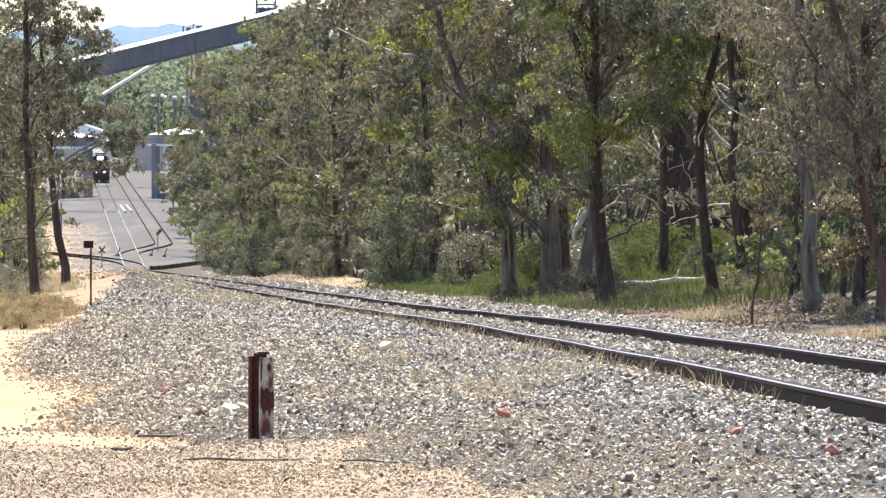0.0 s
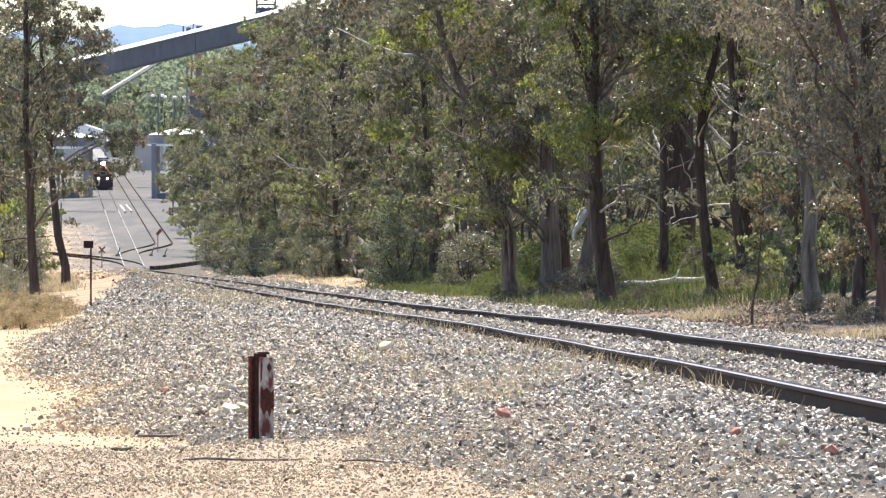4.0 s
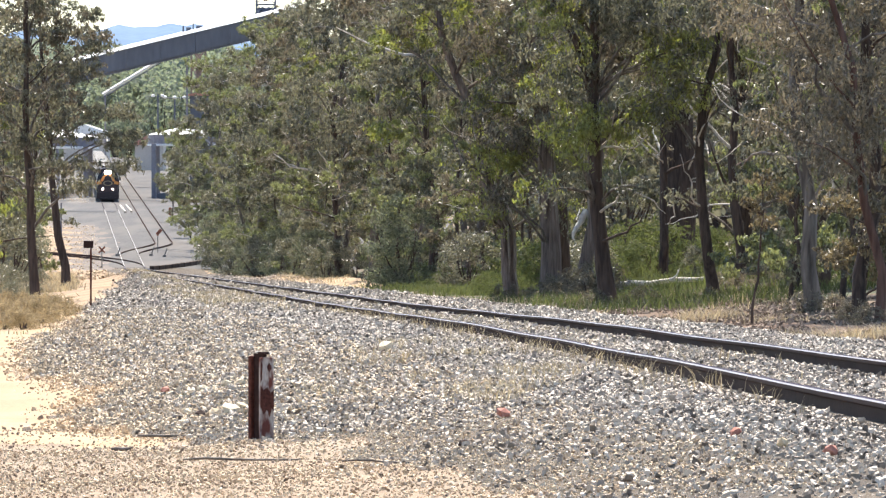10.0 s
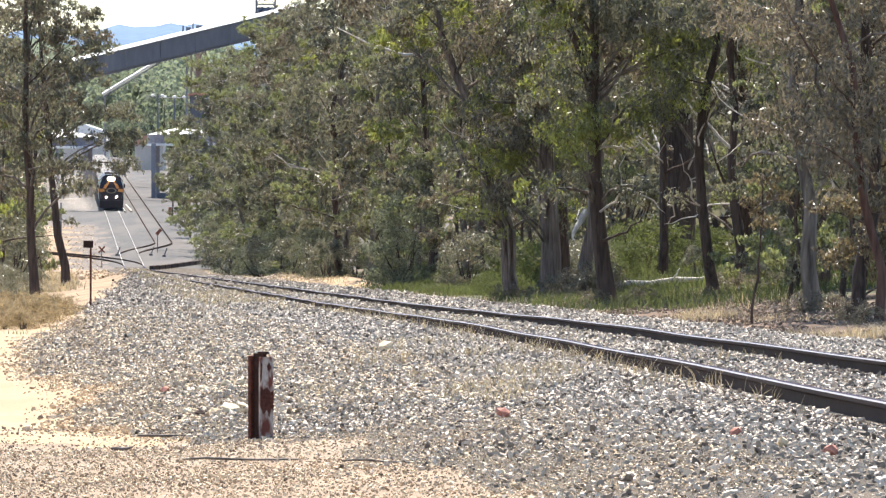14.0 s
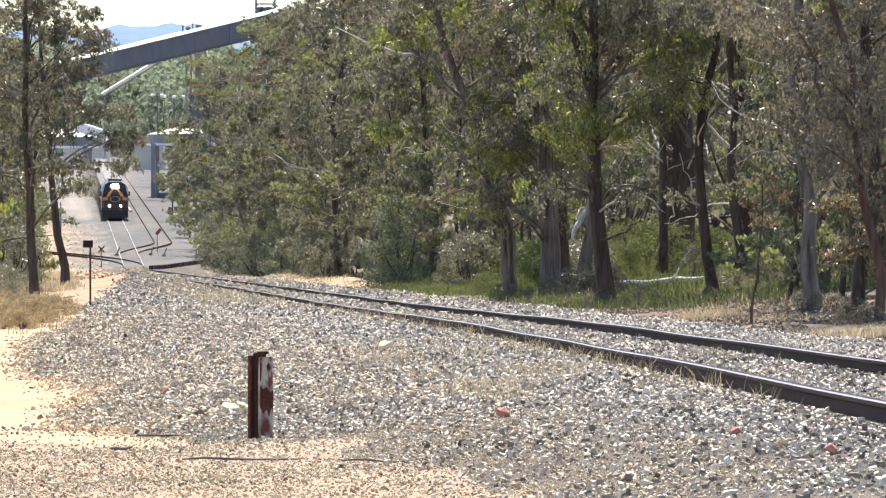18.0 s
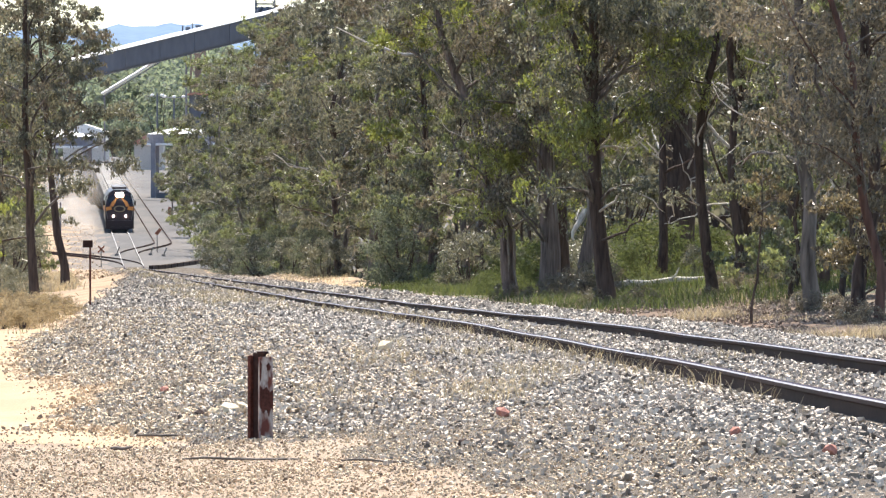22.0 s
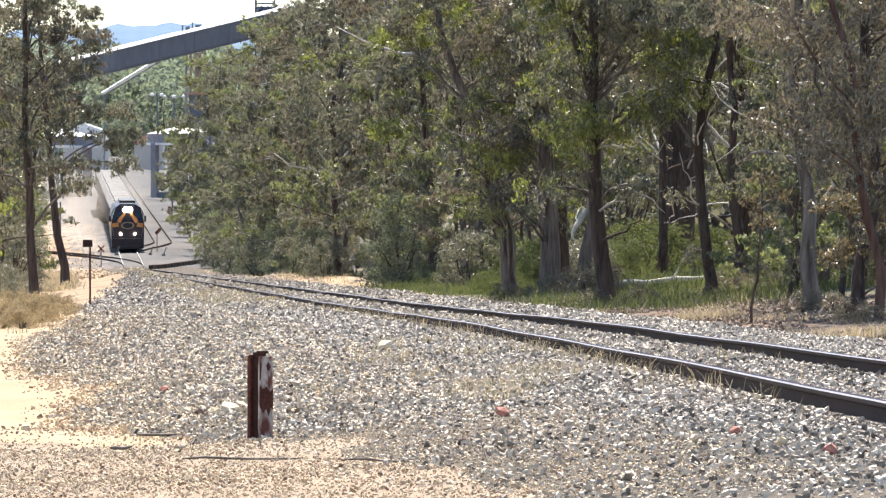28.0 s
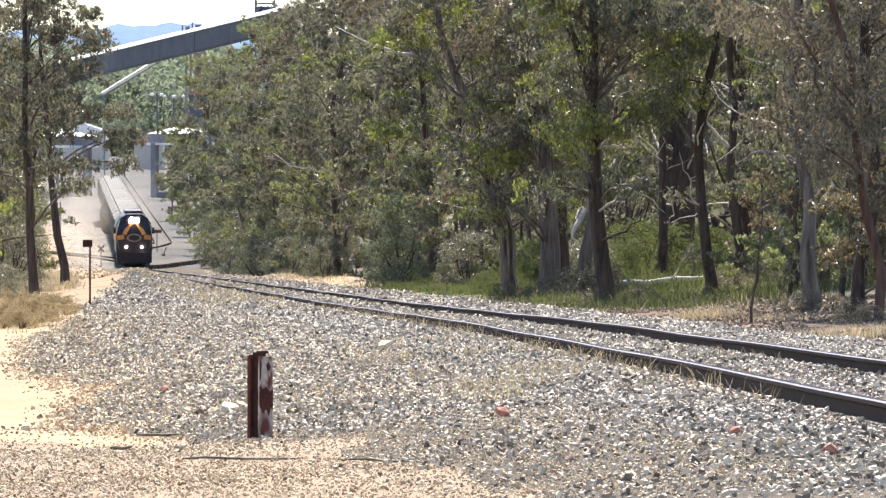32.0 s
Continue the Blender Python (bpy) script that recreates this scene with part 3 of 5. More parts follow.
# the trees that stand out by their trunks: (kind of build, place beside the line, distance)
WOOD = "trees beside the line"
special = [
    (dict(seed=11, skirt=(4.2, 9.0, 10, 2.2), height=17, radius=0.24, lean=(-1.1, 0), curve=0.55, wander=0.012, share=0.5, base=0.26, reach=3.8, limbs=13, per=240, size=(0.16, 0.050), dead=3, fork=0.24, leaf="leaf", bare=2, boughs=((((-0.3, -0.2, 2.55), (0.1, -0.4, 2.8), (0.3, -0.5, 3.2), (0.25, -0.5, 3.7), (0.5, -0.5, 4.2)), 0.04), (((0.25, -0.45, 3.1), (0.7, -0.5, 3.05), (1.1, -0.5, 2.8), (1.45, -0.5, 2.45)), 0.035)), dark=((((-0.2, -0.2, 1.75), (0.4, -0.4, 2.0), (0.8, -0.5, 2.3), (1.05, -0.5, 2.8)), 0.045),), masses=((0.5, -0.8, 5.0, 0.8, 4), (1.4, -0.9, 5.8, 1.0, 6), (-1.2, -0.9, 6.3, 1.1, 6), (0.3, -0.9, 7.6, 1.2, 6), (-1.5, -0.9, 7.8, 0.8, 5), (1.8, -0.9, 7.2, 0.8, 5))), 8.6, 179, "tall forked gum tree with dark rough trunk"),
    (dict(seed=12, share=0.3, skirt=(3.6, 9.0, 8, 2.0), size=(0.16, 0.050), per=240, height=14, radius=0.25, lean=(-3.2, 0), base=0.24, reach=3.2, limbs=12, bark="peel", dead=3, strips=5, dark=((((-0.55, -0.2, 2.7), (-0.9, -0.3, 3.3), (-1.6, -0.4, 3.5), (-2.2, -0.4, 3.2)), 0.06), (((-0.6, -0.2, 2.9), (-0.8, -0.4, 3.6), (-0.9, -0.5, 4.5)), 0.08)), masses=((-1.6, -0.8, 4.4, 1.0, 4), (0.2, -1.0, 4.8, 1.0, 4), (-0.9, -1, 6.4, 1.4, 5))), 8.0, 208, "leaning gum tree with peeling grey bark"),
    (dict(seed=13, share=0.25, skirt=(3.9, 10.0, 9, 2.4), size=(0.16, 0.050), per=240, height=20, radius=0.34, lean=(-2.3, 1), base=0.22, reach=4.0, limbs=13, bark="peel", dead=3, strips=2, masses=((-1.4, -1.4, 5.2, 1.3, 5), (0.9, -1.4, 5.4, 1.3, 5), (-0.2, -1.4, 7.0, 1.7, 5)), leaf="leaf2", wander=0.012), 8.95, 206, "thick old gum tree with striped peeling bark"),
    (dict(seed=14, share=0.3, skirt=(6.0, 9.5, 4, 1.4), size=(0.16, 0.050), per=240, height=16, radius=0.17, lean=(-1.0, 0), base=0.25, reach=2.6, limbs=11, leaf="leaf2", dead=3), 11.5, 180, "slim straight gum tree with dark trunk"),
    (dict(seed=15, second="leaf", height=15, radius=0.19, lean=(-0.1, 0), base=0.22, reach=2.6, limbs=12, dead=4, boughs=((((0.05, -0.2, 3.4), (0.4, -0.4, 3.1), (0.8, -0.5, 3.0)), 0.05), (((0.1, -0.2, 2.3), (0.35, -0.4, 2.7), (0.4, -0.5, 3.1)), 0.06)), masses=((0.5, -0.9, 3.6, 0.6, 6), (-0.5, -0.6, 4.2, 0.8, 7)), bark="bark2", leaf="leaf2", size=(0.14, 0.042), per=252), 10.4, 146.5, "gum tree with grey trunk and drooping brown-green leaves"),
    (dict(seed=16, second="leaf", height=14, radius=0.15, lean=(-0.2, 0), base=0.15, reach=2.6, limbs=13, masses=((-0.6, -0.7, 3.4, 0.6, 5), (0.2, -0.8, 4.5, 0.7, 5), (-0.8, -0.5, 5.4, 0.7, 5)), leaf="leaf2", size=(0.14, 0.042), per=252), 9.9, 134.5, "gum tree with drooping brown-green leaves"),
    (dict(seed=17, second="leaf", height=15, radius=0.105, lean=(-0.3, 0.5), base=0.16, reach=2.8, limbs=12, masses=((-0.7, -0.7, 3.2, 0.6, 5), (-0.3, -0.8, 4.3, 0.7, 5), (-1.2, -0.5, 5.0, 0.7, 5)), leaf="leaf2", bark="redbark", size=(0.14, 0.042), per=252), 9.65, 129, "gum tree with reddish-brown trunk and thin crown"),
    (dict(seed=18, skirt=(6.2, 11.0, 8, 2.6), size=(0.16, 0.050), per=240, height=21, radius=0.74, lean=(-0.8, 0), base=0.34, reach=4.6, limbs=12, dead=5, leaf="leaf", limb_bark="pale", bark="bark", wander=0.012), 16.9, 250, "massive old gum tree with grey furrowed trunk"),
    (dict(seed=19, share=0.3, skirt=(3.6, 9.0, 12, 2.2), size=(0.16, 0.050), per=240, height=17, radius=0.24, lean=(-1.2, 0), base=0.25, reach=3.0, limbs=11, dark=((((-0.2, -0.1, 2.2), (-0.9, -0.2, 3.4), (-1.3, -0.3, 4.6)), 0.08),)), 15.8, 214, "gum tree with dark trunk in the wood"),
    (dict(seed=20, share=0.3, skirt=(4.5, 12.0, 10, 2.2), height=18, radius=0.22, lean=(-0.1, 0), base=0.38, reach=3.2, limbs=10, leaf="leaf", boughs=((((0, -0.2, 10.0), (-0.6, -1.2, 10.0), (-1.5, -1.8, 10.1), (-2.7, -2.0, 10.5), (-3.9, -2.2, 11.2)), 0.11),)), 10.0, 293, "straight dark gum tree at the wood's edge"),
    (dict(seed=21, skirt=(5.5, 12.0, 8, 2.2), height=17, radius=0.22, lean=(0.2, 0), base=0.2, reach=3.4, limbs=12, leaf="leaf", per=132, boughs=((((0, -0.2, 4.6), (-0.3, -1.2, 5.3), (-1.4, -2.2, 5.7), (-2.6, -2.6, 6.0), (-3.4, -2.8, 6.6)), 0.10), (((-0.2, -1.4, 5.2), (-0.8, -2.2, 6.2), (-1.2, -2.5, 6.8)), 0.08), (((0.2, -1.0, 6.4), (0.9, -2.0, 7.4), (1.2, -2.3, 8.4)), 0.07))), 8.4, 345, "gum tree with bare bleached boughs"),
    (dict(seed=22, height=3.7, radius=0.05, lean=(0.3, 0), base=0.12, reach=0.9, limbs=9, per=120, leaf="bronze", second="leaf2", size=(0.12, 0.048), clump=0.42, twigs=6, bare=0), 10.4, 138, "young gum tree with bronze-brown leaves"),
    (dict(seed=24, height=4.2, radius=0.05, lean=(-0.2, 0), base=0.2, reach=0.9, limbs=8, per=120, leaf="bronze", second="leaf2", size=(0.12, 0.048), clump=0.42, twigs=6, bare=0), 10.75, 133, "young gum tree with bronze-brown leaves"),
    (dict(seed=25, height=3.3, radius=0.035, lean=(0.05, 0), base=0.5, reach=0.5, limbs=5, per=60, leaf="leaf2", second="bronze", size=(0.10, 0.045), clump=0.3, twigs=4, bare=1), 7.8, 134.5, "thin dark sapling at the edge of the wood"),
    (dict(seed=23, skirt=(3.9, 10.0, 6, 2.0), size=(0.16, 0.050), per=240, height=17, radius=0.32, lean=(-0.9, 0), base=0.28, reach=3.4, limbs=11, leaf="leaf2", wander=0.012), 9.7, 211, "dark gum tree close beside an old peeling one"),
    (dict(seed=26, share=0.3, skirt=(4.4, 9.5, 7, 1.6), size=(0.16, 0.050), per=240, height=15, radius=0.23, lean=(0.3, 0), base=0.32, reach=2.6, limbs=9, leaf="leaf", bark="peel", strips=4, boughs=((((-0.05, -0.25, 2.65), (-0.2, -0.5, 2.35), (-0.45, -0.6, 2.05), (-0.47, -0.6, 1.75)), 0.13), (((-0.05, -0.3, 0.5), (-0.15, -0.4, 1.0), (-0.12, -0.3, 1.6)), 0.05))), 9.8, 202, "grey gum tree with a broken white limb and hanging bark"),
]
for spec, off, y, label in special:
    t = gum_tree(**spec)
    t.matrix_basis = plant(t, off, y)
    tagged(t, label, "tree", WOOD)

kinds = [
    gum_tree(31, 18, 0.18, (0.5, 0), 0.10, 3.3, 19, per=210, leaf="leaf", low=5, bark="bark2", limb_bark="pale", dead=4, size=(0.20, 0.060), clump=0.80, twigs=9, tufts=5, second="leaf4", share=0.4, bare=0),
    gum_tree(32, 16, 0.15, (-0.6, 0), 0.07, 3.1, 19, per=210, leaf="leaf", low=6, bark="bark2", limb_bark="pale", dead=4, size=(0.20, 0.060), clump=0.78, twigs=9, tufts=5, second="leaf4", share=0.5, bare=0),
    gum_tree(33, 20, 0.20, (0.3, 0.4), 0.14, 3.5, 19, per=210, leaf="leaf2", low=4, bark="bark2", limb_bark="pale", dead=5, size=(0.20, 0.060), clump=0.80, twigs=9, tufts=5, second="leaf", share=0.4, bare=1),
    gum_tree(34, 15, 0.13, (0.2, -0.3), 0.10, 2.8, 18, per=210, leaf="leaf2", low=5, limb_bark="pale", dead=4, size=(0.20, 0.060), clump=0.76, twigs=9, tufts=5, second="leaf4", share=0.3, bare=0),
    gum_tree(36, 17, 0.20, (0.4, 0), 0.22, 3.2, 14, per=210, limb_bark="pale", leaf="leaf", low=2, size=(0.16, 0.052), dead=5, clump=0.75, twigs=9, second="leaf2"),
    gum_tree(37, 18, 0.22, (-0.4, 0.2), 0.26, 3.2, 14, per=210, leaf="leaf2", low=2, size=(0.16, 0.052), limb_bark="pale", dead=5, clump=0.75, twigs=9, second="leaf"),
    gum_tree(35, 12, 0.09, (0.5, 0.3), 0.08, 2.2, 15, per=160, leaf="leaf", low=6, size=(0.18, 0.068), tufts=5, second="leaf4", share=0.5, clump=0.65, bare=0),
]
LABELS = ["gum tree with pale dead limbs in a green crown", "bushy gum tree leafy down to the ground", "tall olive-leaved gum tree with pale limbs", "slender brown-green gum tree in the wood", "leafy green gum tree among others", "brown-green gum tree with pale limbs", "young slender gum tree"]
rng = np.random.default_rng(5)
stand = []
# along the edge of the wood
for x_off, y, k in ((8.0, 612, 1), (10.4, 640, 1), (8.8, 590, 0), (10.6, 560, 1), (8.2, 528, 1), (11.5, 505, 1), (10.4, 480, 0), (9.0, 452, 1), (10.5, 430, 3), (9.4, 408, 0), (10.0, 425, 2), (12.5, 400, 0), (11.2, 440, 2), (11.8, 372, 2), (10.3, 445, 2), (9.6, 470, 0), (10.5, 388, 2), (9.2, 368, 1), (10.6, 350, 3), (9.2, 332, 0), (11, 318, 2), (12, 300, 0), (13.5, 315, 2), (11.5, 276, 3), (13, 262, 1), (13.5, 246, 2), (18.0, 222, 0), (14, 200, 2), (15, 186, 3), (14.5, 168, 2), (13.5, 155, 3), (13, 140, 2)):
    stand.append((x_off, y, k))
# and deeper in
for y in np.linspace(150, 620, 20):
    stand.append((float(rng.uniform(14, 24)), float(y + rng.uniform(-6, 6)), int(rng.integers(0, 4))))
for y in np.linspace(165, 600, 10):
    stand.append((float(rng.uniform(24, 42)), float(y + rng.uniform(-8, 8)), int(rng.integers(0, 4))))
used = set()
for off, y, k in stand:
    k = (4 + k % 2) if y < 265 else k
    s, turn, tall = float(rng.uniform(0.85, 1.15)), float(rng.uniform(0, 360)), float(rng.uniform(0.95, 1.12))
    if y > 440:
        s, tall = s * 0.94, 1.0
    t = kinds[k]
    m = plant(t, off, y, s, turn, tall)
    if k in used:
        t = copy_thing(t, m)
    else:
        t.matrix_basis = m
        used.add(k)
    tagged(t, LABELS[k], "tree", WOOD)
m = plant(kinds[6], 8.9, 455, 1.0, 40)
tagged(kinds[6], LABELS[6], "tree", WOOD).matrix_basis = m
for off, y in ((6.4, 738), (7.4, 722), (6.9, 700), (6.8, 662), (9.5, 520), (8.4, 400), (10, 340), (9.4, 306), (12, 240), (13, 175), (12.5, 160), (8.0, 620), (16, 260), (17, 205), (-7.9, 335), (-8.8, 310), (7.2, 640), (9.0, 575), (8.6, 545), (8.2, 500), (8.0, 430), (8.8, 385), (9.6, 325), (11.0, 285), (12.5, 270), (11.2, 252), (15, 180), (11.8, 165), (18, 230), (19, 190)):
    copy_thing(kinds[6], plant(kinds[6], off, y, float(rng.uniform(0.7, 1.1)), float(rng.uniform(0, 360))))

# the trees on the camera's side of the line
LEFT = "trees by the dirt track"
for spec, off, y, label in (
    (dict(seed=41, height=13.5, radius=0.15, lean=(-0.1, 0), wander=0.012, base=0.30, reach=2.4, limbs=9, per=156, leaf="leaf", second="leaf2", size=(0.14, 0.055), clump=0.6, masses=((-0.5, -0.4, 7.3, 0.6, 4), (-0.7, -0.4, 5.7, 0.6, 4), (0.6, -0.4, 7.6, 0.6, 4), (0.45, -0.4, 6.0, 0.6, 4), (-0.4, -0.5, 4.6, 0.5, 4), (0.5, -0.4, 3.9, 0.5, 5), (1.1, -0.3, 3.4, 0.4, 4), (0.8, -0.4, 5.2, 0.5, 4), (-1.0, 0, 3.6, 0.5, 4), (-1.2, 0, 6.4, 0.7, 4), (0.1, -0.4, 8.4, 0.7, 4)), twigs=8, bare=1), -6.6, 192, "slim gum tree with dark trunk by the dirt track"),
    (dict(seed=42, height=14, radius=0.20, lean=(-1.5, 0.5), wander=0.015, base=0.42, reach=3.0, limbs=11, per=168, leaf="leaf", second="leaf2", size=(0.15, 0.06), clump=0.62, masses=((2.2, -0.4, 7.0, 0.6, 5), (2.5, -0.4, 6.1, 0.55, 5), (2.2, -0.4, 5.0, 0.5, 5), (1.5, -0.4, 5.9, 0.6, 5), (1.2, -0.4, 7.3, 0.7, 5), (0.7, -0.4, 8.6, 0.8, 5), (1.0, -0.4, 9.7, 0.6, 6), (0.0, -0.4, 9.2, 0.8, 5), (-0.6, -0.4, 8.0, 0.8, 5), (0.5, -0.4, 5.0, 0.6, 5), (-0.2, -0.4, 6.2, 0.7, 5), (-1.4, 0, 8.8, 0.9, 5), (-1.6, 0, 6.4, 0.7, 6), (0.3, 0, 7.2, 0.6, 5)), twigs=8, bare=1), -5.68, 270, "leaning gum tree with drooping branches by the line"),
    (dict(seed=43, height=15, radius=0.14, lean=(0.3, 0), base=0.36, reach=2.8, limbs=9, per=200, leaf="leaf", second="leaf2", size=(0.17, 0.06), clump=0.75, twigs=7), -6.9, 322, "thin gum tree with ragged crown"),
    (dict(seed=44, height=10, radius=0.16, lean=(0.2, 0), base=0.15, reach=3.2, limbs=14, per=130, leaf="leaf", low=14), -10.0, 290, "gum tree behind the dirt track"),
    (dict(seed=45, height=14, radius=0.16, lean=(0.2, 0), base=0.10, reach=3.4, limbs=14, per=130, leaf="leaf", low=26), -11.5, 370, "bushy gum tree behind the dirt track"),
    (dict(seed=46, height=13, radius=0.16, lean=(0.2, 0), base=0.10, reach=3.4, limbs=14, per=130, leaf="leaf", low=26), -14.0, 400, "dense leafy gum tree behind the bank"),
    (dict(seed=47, height=11, radius=0.16, lean=(-0.2, 0), base=0.10, reach=3.4, limbs=14, per=130, leaf="leaf", low=26), -12.5, 345, "dense gum tree with low foliage behind the bank"),
):
    t = gum_tree(**spec)
    t.matrix_basis = plant(t, off, y)
    tagged(t, label, "tree", LEFT)

# undergrowth
scrub = [shrub(51, 3.9, 3.4, per=75, clumps=100, size=(0.15, 0.06)), shrub(52, 1.9, 2.2, "leaf", 110, 40, (0.11, 0.04)), shrub(53, 1.6, 3.2, "fern", 85, 36, (0.24, 0.035))]
for s, (off, y, label) in zip(scrub, ((8.6, 286, "large rounded grey-green shrub"), (9.2, 345, "low olive bush in the undergrowth"), (11.0, 240, "low soft green bush"))):
    s.matrix_basis = plant(s, off, y)
    tagged(s, label, "shrub", "undergrowth")
for k in range(36):
    y = float(rng.uniform(196, 560))
    copy_thing(scrub[1 + k % 2], plant(scrub[1], float(rng.uniform(7.6, 20)), y, float(rng.uniform(0.5, 1.25)), float(rng.uniform(0, 360))))
for off, y, s in ((-8.1, 300, 1.5), (-8.6, 330, 1.7), (-7.7, 168, 0.42), (-7.2, 178, 0.4), (-7.4, 195, 0.55), (-7.9, 226, 0.6), (-6.9, 252, 0.5), (-9.0, 215, 0.7), (-9.6, 240, 0.9), (-10.5, 290, 1.0), (-9.0, 262, 0.8), (-12, 330, 1.3), (-10.5, 360, 1.3), (-13, 420, 1.6), (-11, 460, 1.6)):
    copy_thing(scrub[1], plant(scrub[1], off, y, s, float(rng.uniform(0, 360))))
# soft green growth under the trees
for k in range(62):
    y = float(rng.uniform(166, 340))
    off = float(rng.uniform(7.8 if y > 190 else 10.0, 12.5)) if k % 3 == 0 else float(rng.uniform(12, 24))
    y += 45 if off < 15 and y < 208 else 0
    copy_thing(scrub[2], plant(scrub[2], off, y, float(rng.uniform(0.3, 0.6) if k % 3 == 0 else rng.uniform(0.4, 0.8)), float(rng.uniform(0, 360)), float(rng.uniform(0.6, 1.3))))
brush = shrub(57, 0.75, 1.5, "leaf2", 46, 26, (0.16, 0.03))
brush.matrix_basis = plant(brush, 9.4, 203)
tagged(brush, "brown dead brush at the foot of a gum tree", "shrub", "brush under the trees")
for off, y, size in ((8.7, 203, 1.0), (9.9, 201, 1.3), (9.5, 197, 1.1), (9.2, 200, 1.2), (8.1, 178, 0.6), (9.2, 177, 0.7), (11.2, 178.5, 0.5), (7.7, 206, 0.7), (15.5, 212, 0.9), (10.0, 145, 0.6), (10.7, 145.5, 0.5), (9.6, 133, 0.55), (9.3, 128, 0.5), (12.4, 185, 0.8), (13.6, 190, 0.9)):
    copy_thing(brush, plant(brush, off, y, size, off * 77, 1.1))
tussock = shrub(56, 0.42, 1.3, "tussock", 70, 26, (0.13, 0.014))
tussock.matrix_basis = plant(tussock, -6.9, 128)
tagged(tussock, "dry brown tussock beside the dirt track", "shrub", "tussocks by the dirt track")
for k in range(13):
    y = 122 + k * 3.2
    copy_thing(tussock, plant(tussock, -6.1 - float(rng.uniform(0, 1.6)), y, float(rng.uniform(0.6, 1.2)), float(rng.uniform(0, 360))))
# leafy thicket at the far end of the wood, along its back, and on the dirt bank
for k, (off, y, size) in enumerate(((8.4, 640, 1.5), (7.8, 600, 1.6), (7.2, 575, 2.1), (6.6, 548, 1.6), (7.4, 520, 2.0), (6.8, 494, 1.6), (7.6, 470, 1.9), (7.2, 445, 1.5), (7.8, 420, 1.8), (7.4, 392, 1.4), (7.8, 366, 1.5), (7.6, 344, 1.2), (9.5, 310, 1.4), (9.8, 262, 1.2), (-8.5, 520, 2.0), (-10, 560, 2.6), (-8.8, 610, 2.2), (-11, 650, 3.0), (-9.5, 705, 2.8), (-13, 480, 2.6), (-11, 760, 3.2))):
    copy_thing(scrub[k % 2 and 1 or 0], plant(scrub[0], off, y, size * (0.50 if k % 2 == 0 else 0.95), float(rng.uniform(0, 360))))
hedge = shrub(54, 3.9, 4.2, "leaf", 50, 40, (0.3, 0.14))
hedge.matrix_basis = plant(hedge, 44, 160, 2.0)
tagged(hedge, "tall dense bush at the back of the wood", "shrub", "undergrowth")
for k in range(34):
    y = 170 + k * 16
    copy_thing(hedge, plant(scrub[0], float(rng.uniform(38, 60)), y, float(rng.uniform(1.6, 2.6)), float(rng.uniform(0, 360))))
for off, y, size in ((19, 300, 0.8), (21, 330, 0.9), (18, 360, 0.8), (20, 390, 0.9), (17, 420, 0.9), (23, 270, 0.8), (26, 240, 0.8), (22, 350, 1.0)):
    copy_thing(hedge, plant(hedge, off, y, size, off * 31))
for off, y, k in ((-9.8, 455, 1), (-11.5, 520, 0), (-9.6, 590, 1), (-12, 640, 3), (-10.5, 700, 1), (-13, 780, 0)):
    copy_thing(kinds[k], plant(kinds[k], off, y, float(rng.uniform(0.85, 1.1)), float(rng.uniform(0, 360))))
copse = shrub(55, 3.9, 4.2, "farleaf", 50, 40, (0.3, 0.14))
tagged(copse, "round tree in haze-tinted green beyond the yard", "tree", "trees beyond the yard")
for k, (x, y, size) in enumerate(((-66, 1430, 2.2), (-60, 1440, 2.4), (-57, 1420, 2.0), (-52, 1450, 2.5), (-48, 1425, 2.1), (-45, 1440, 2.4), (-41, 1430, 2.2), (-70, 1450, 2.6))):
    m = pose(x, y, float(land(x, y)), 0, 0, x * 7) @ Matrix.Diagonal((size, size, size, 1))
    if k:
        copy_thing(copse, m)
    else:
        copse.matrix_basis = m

# ---------------------------------------------------------------- ballast
def stones(name, xs, ys, size, material, rng, rings=3):
    """Broken stones half sunk in the bed: lopsided blocks of two or three uneven rings of four corners."""
    n, k = len(xs), 4
    a = np.linspace(0, 2 * np.pi, k, endpoint=False)[None] + rng.uniform(0, 6.28, (n, 1)) + rng.normal(size=(n, k)) * 0.3
    long = rng.uniform(0.75, 1.45, (n, 1))
    levels = ((-0.55, 0.7), (0.05, 1.1), (0.5, 0.6)) if rings == 3 else ((-0.5, 0.85), (0.45, 0.75))
    v = []
    for h, w in levels:
        r = rng.uniform(0.75, 1.2, (n, k)) * w
        v.append(np.stack([np.cos(a) * r * long, np.sin(a) * r / long, h + rng.normal(size=(n, k)) * 0.16], -1) + rng.normal(size=(n, 1, 3)) * 0.1)
    v = np.concatenate(v, 1)
    tx, ty = rng.normal(size=n) * 0.32, rng.normal(size=n) * 0.32
    v[..., 2] += v[..., 0] * tx[:, None] + v[..., 1] * ty[:, None]
    s = size * np.clip(rng.lognormal(0, 0.33, n), 0.45, 2.2)
    v = v * s[:, None, None]
    z = land(xs, ys) + s * rng.uniform(0.1, 1.1, n)
    v = v + np.stack([xs, ys, z], 1)[:, None, :]
    i = np.arange(k)
    side = [np.stack([i, (i + 1) % k, (i + 1) % k + k, i + k], 1) + k * q for q in range(rings - 1)]
    top = k * (rings - 1)
    f = np.concatenate(side + [[[top, top + 1, top + 2, top + 3]]])
    f = (np.arange(n)[:, None, None] * rings * k + f[None]).reshape(-1, 4)
    return new(name, mesh_np(name, v.reshape(-1, 3), f, [material]))


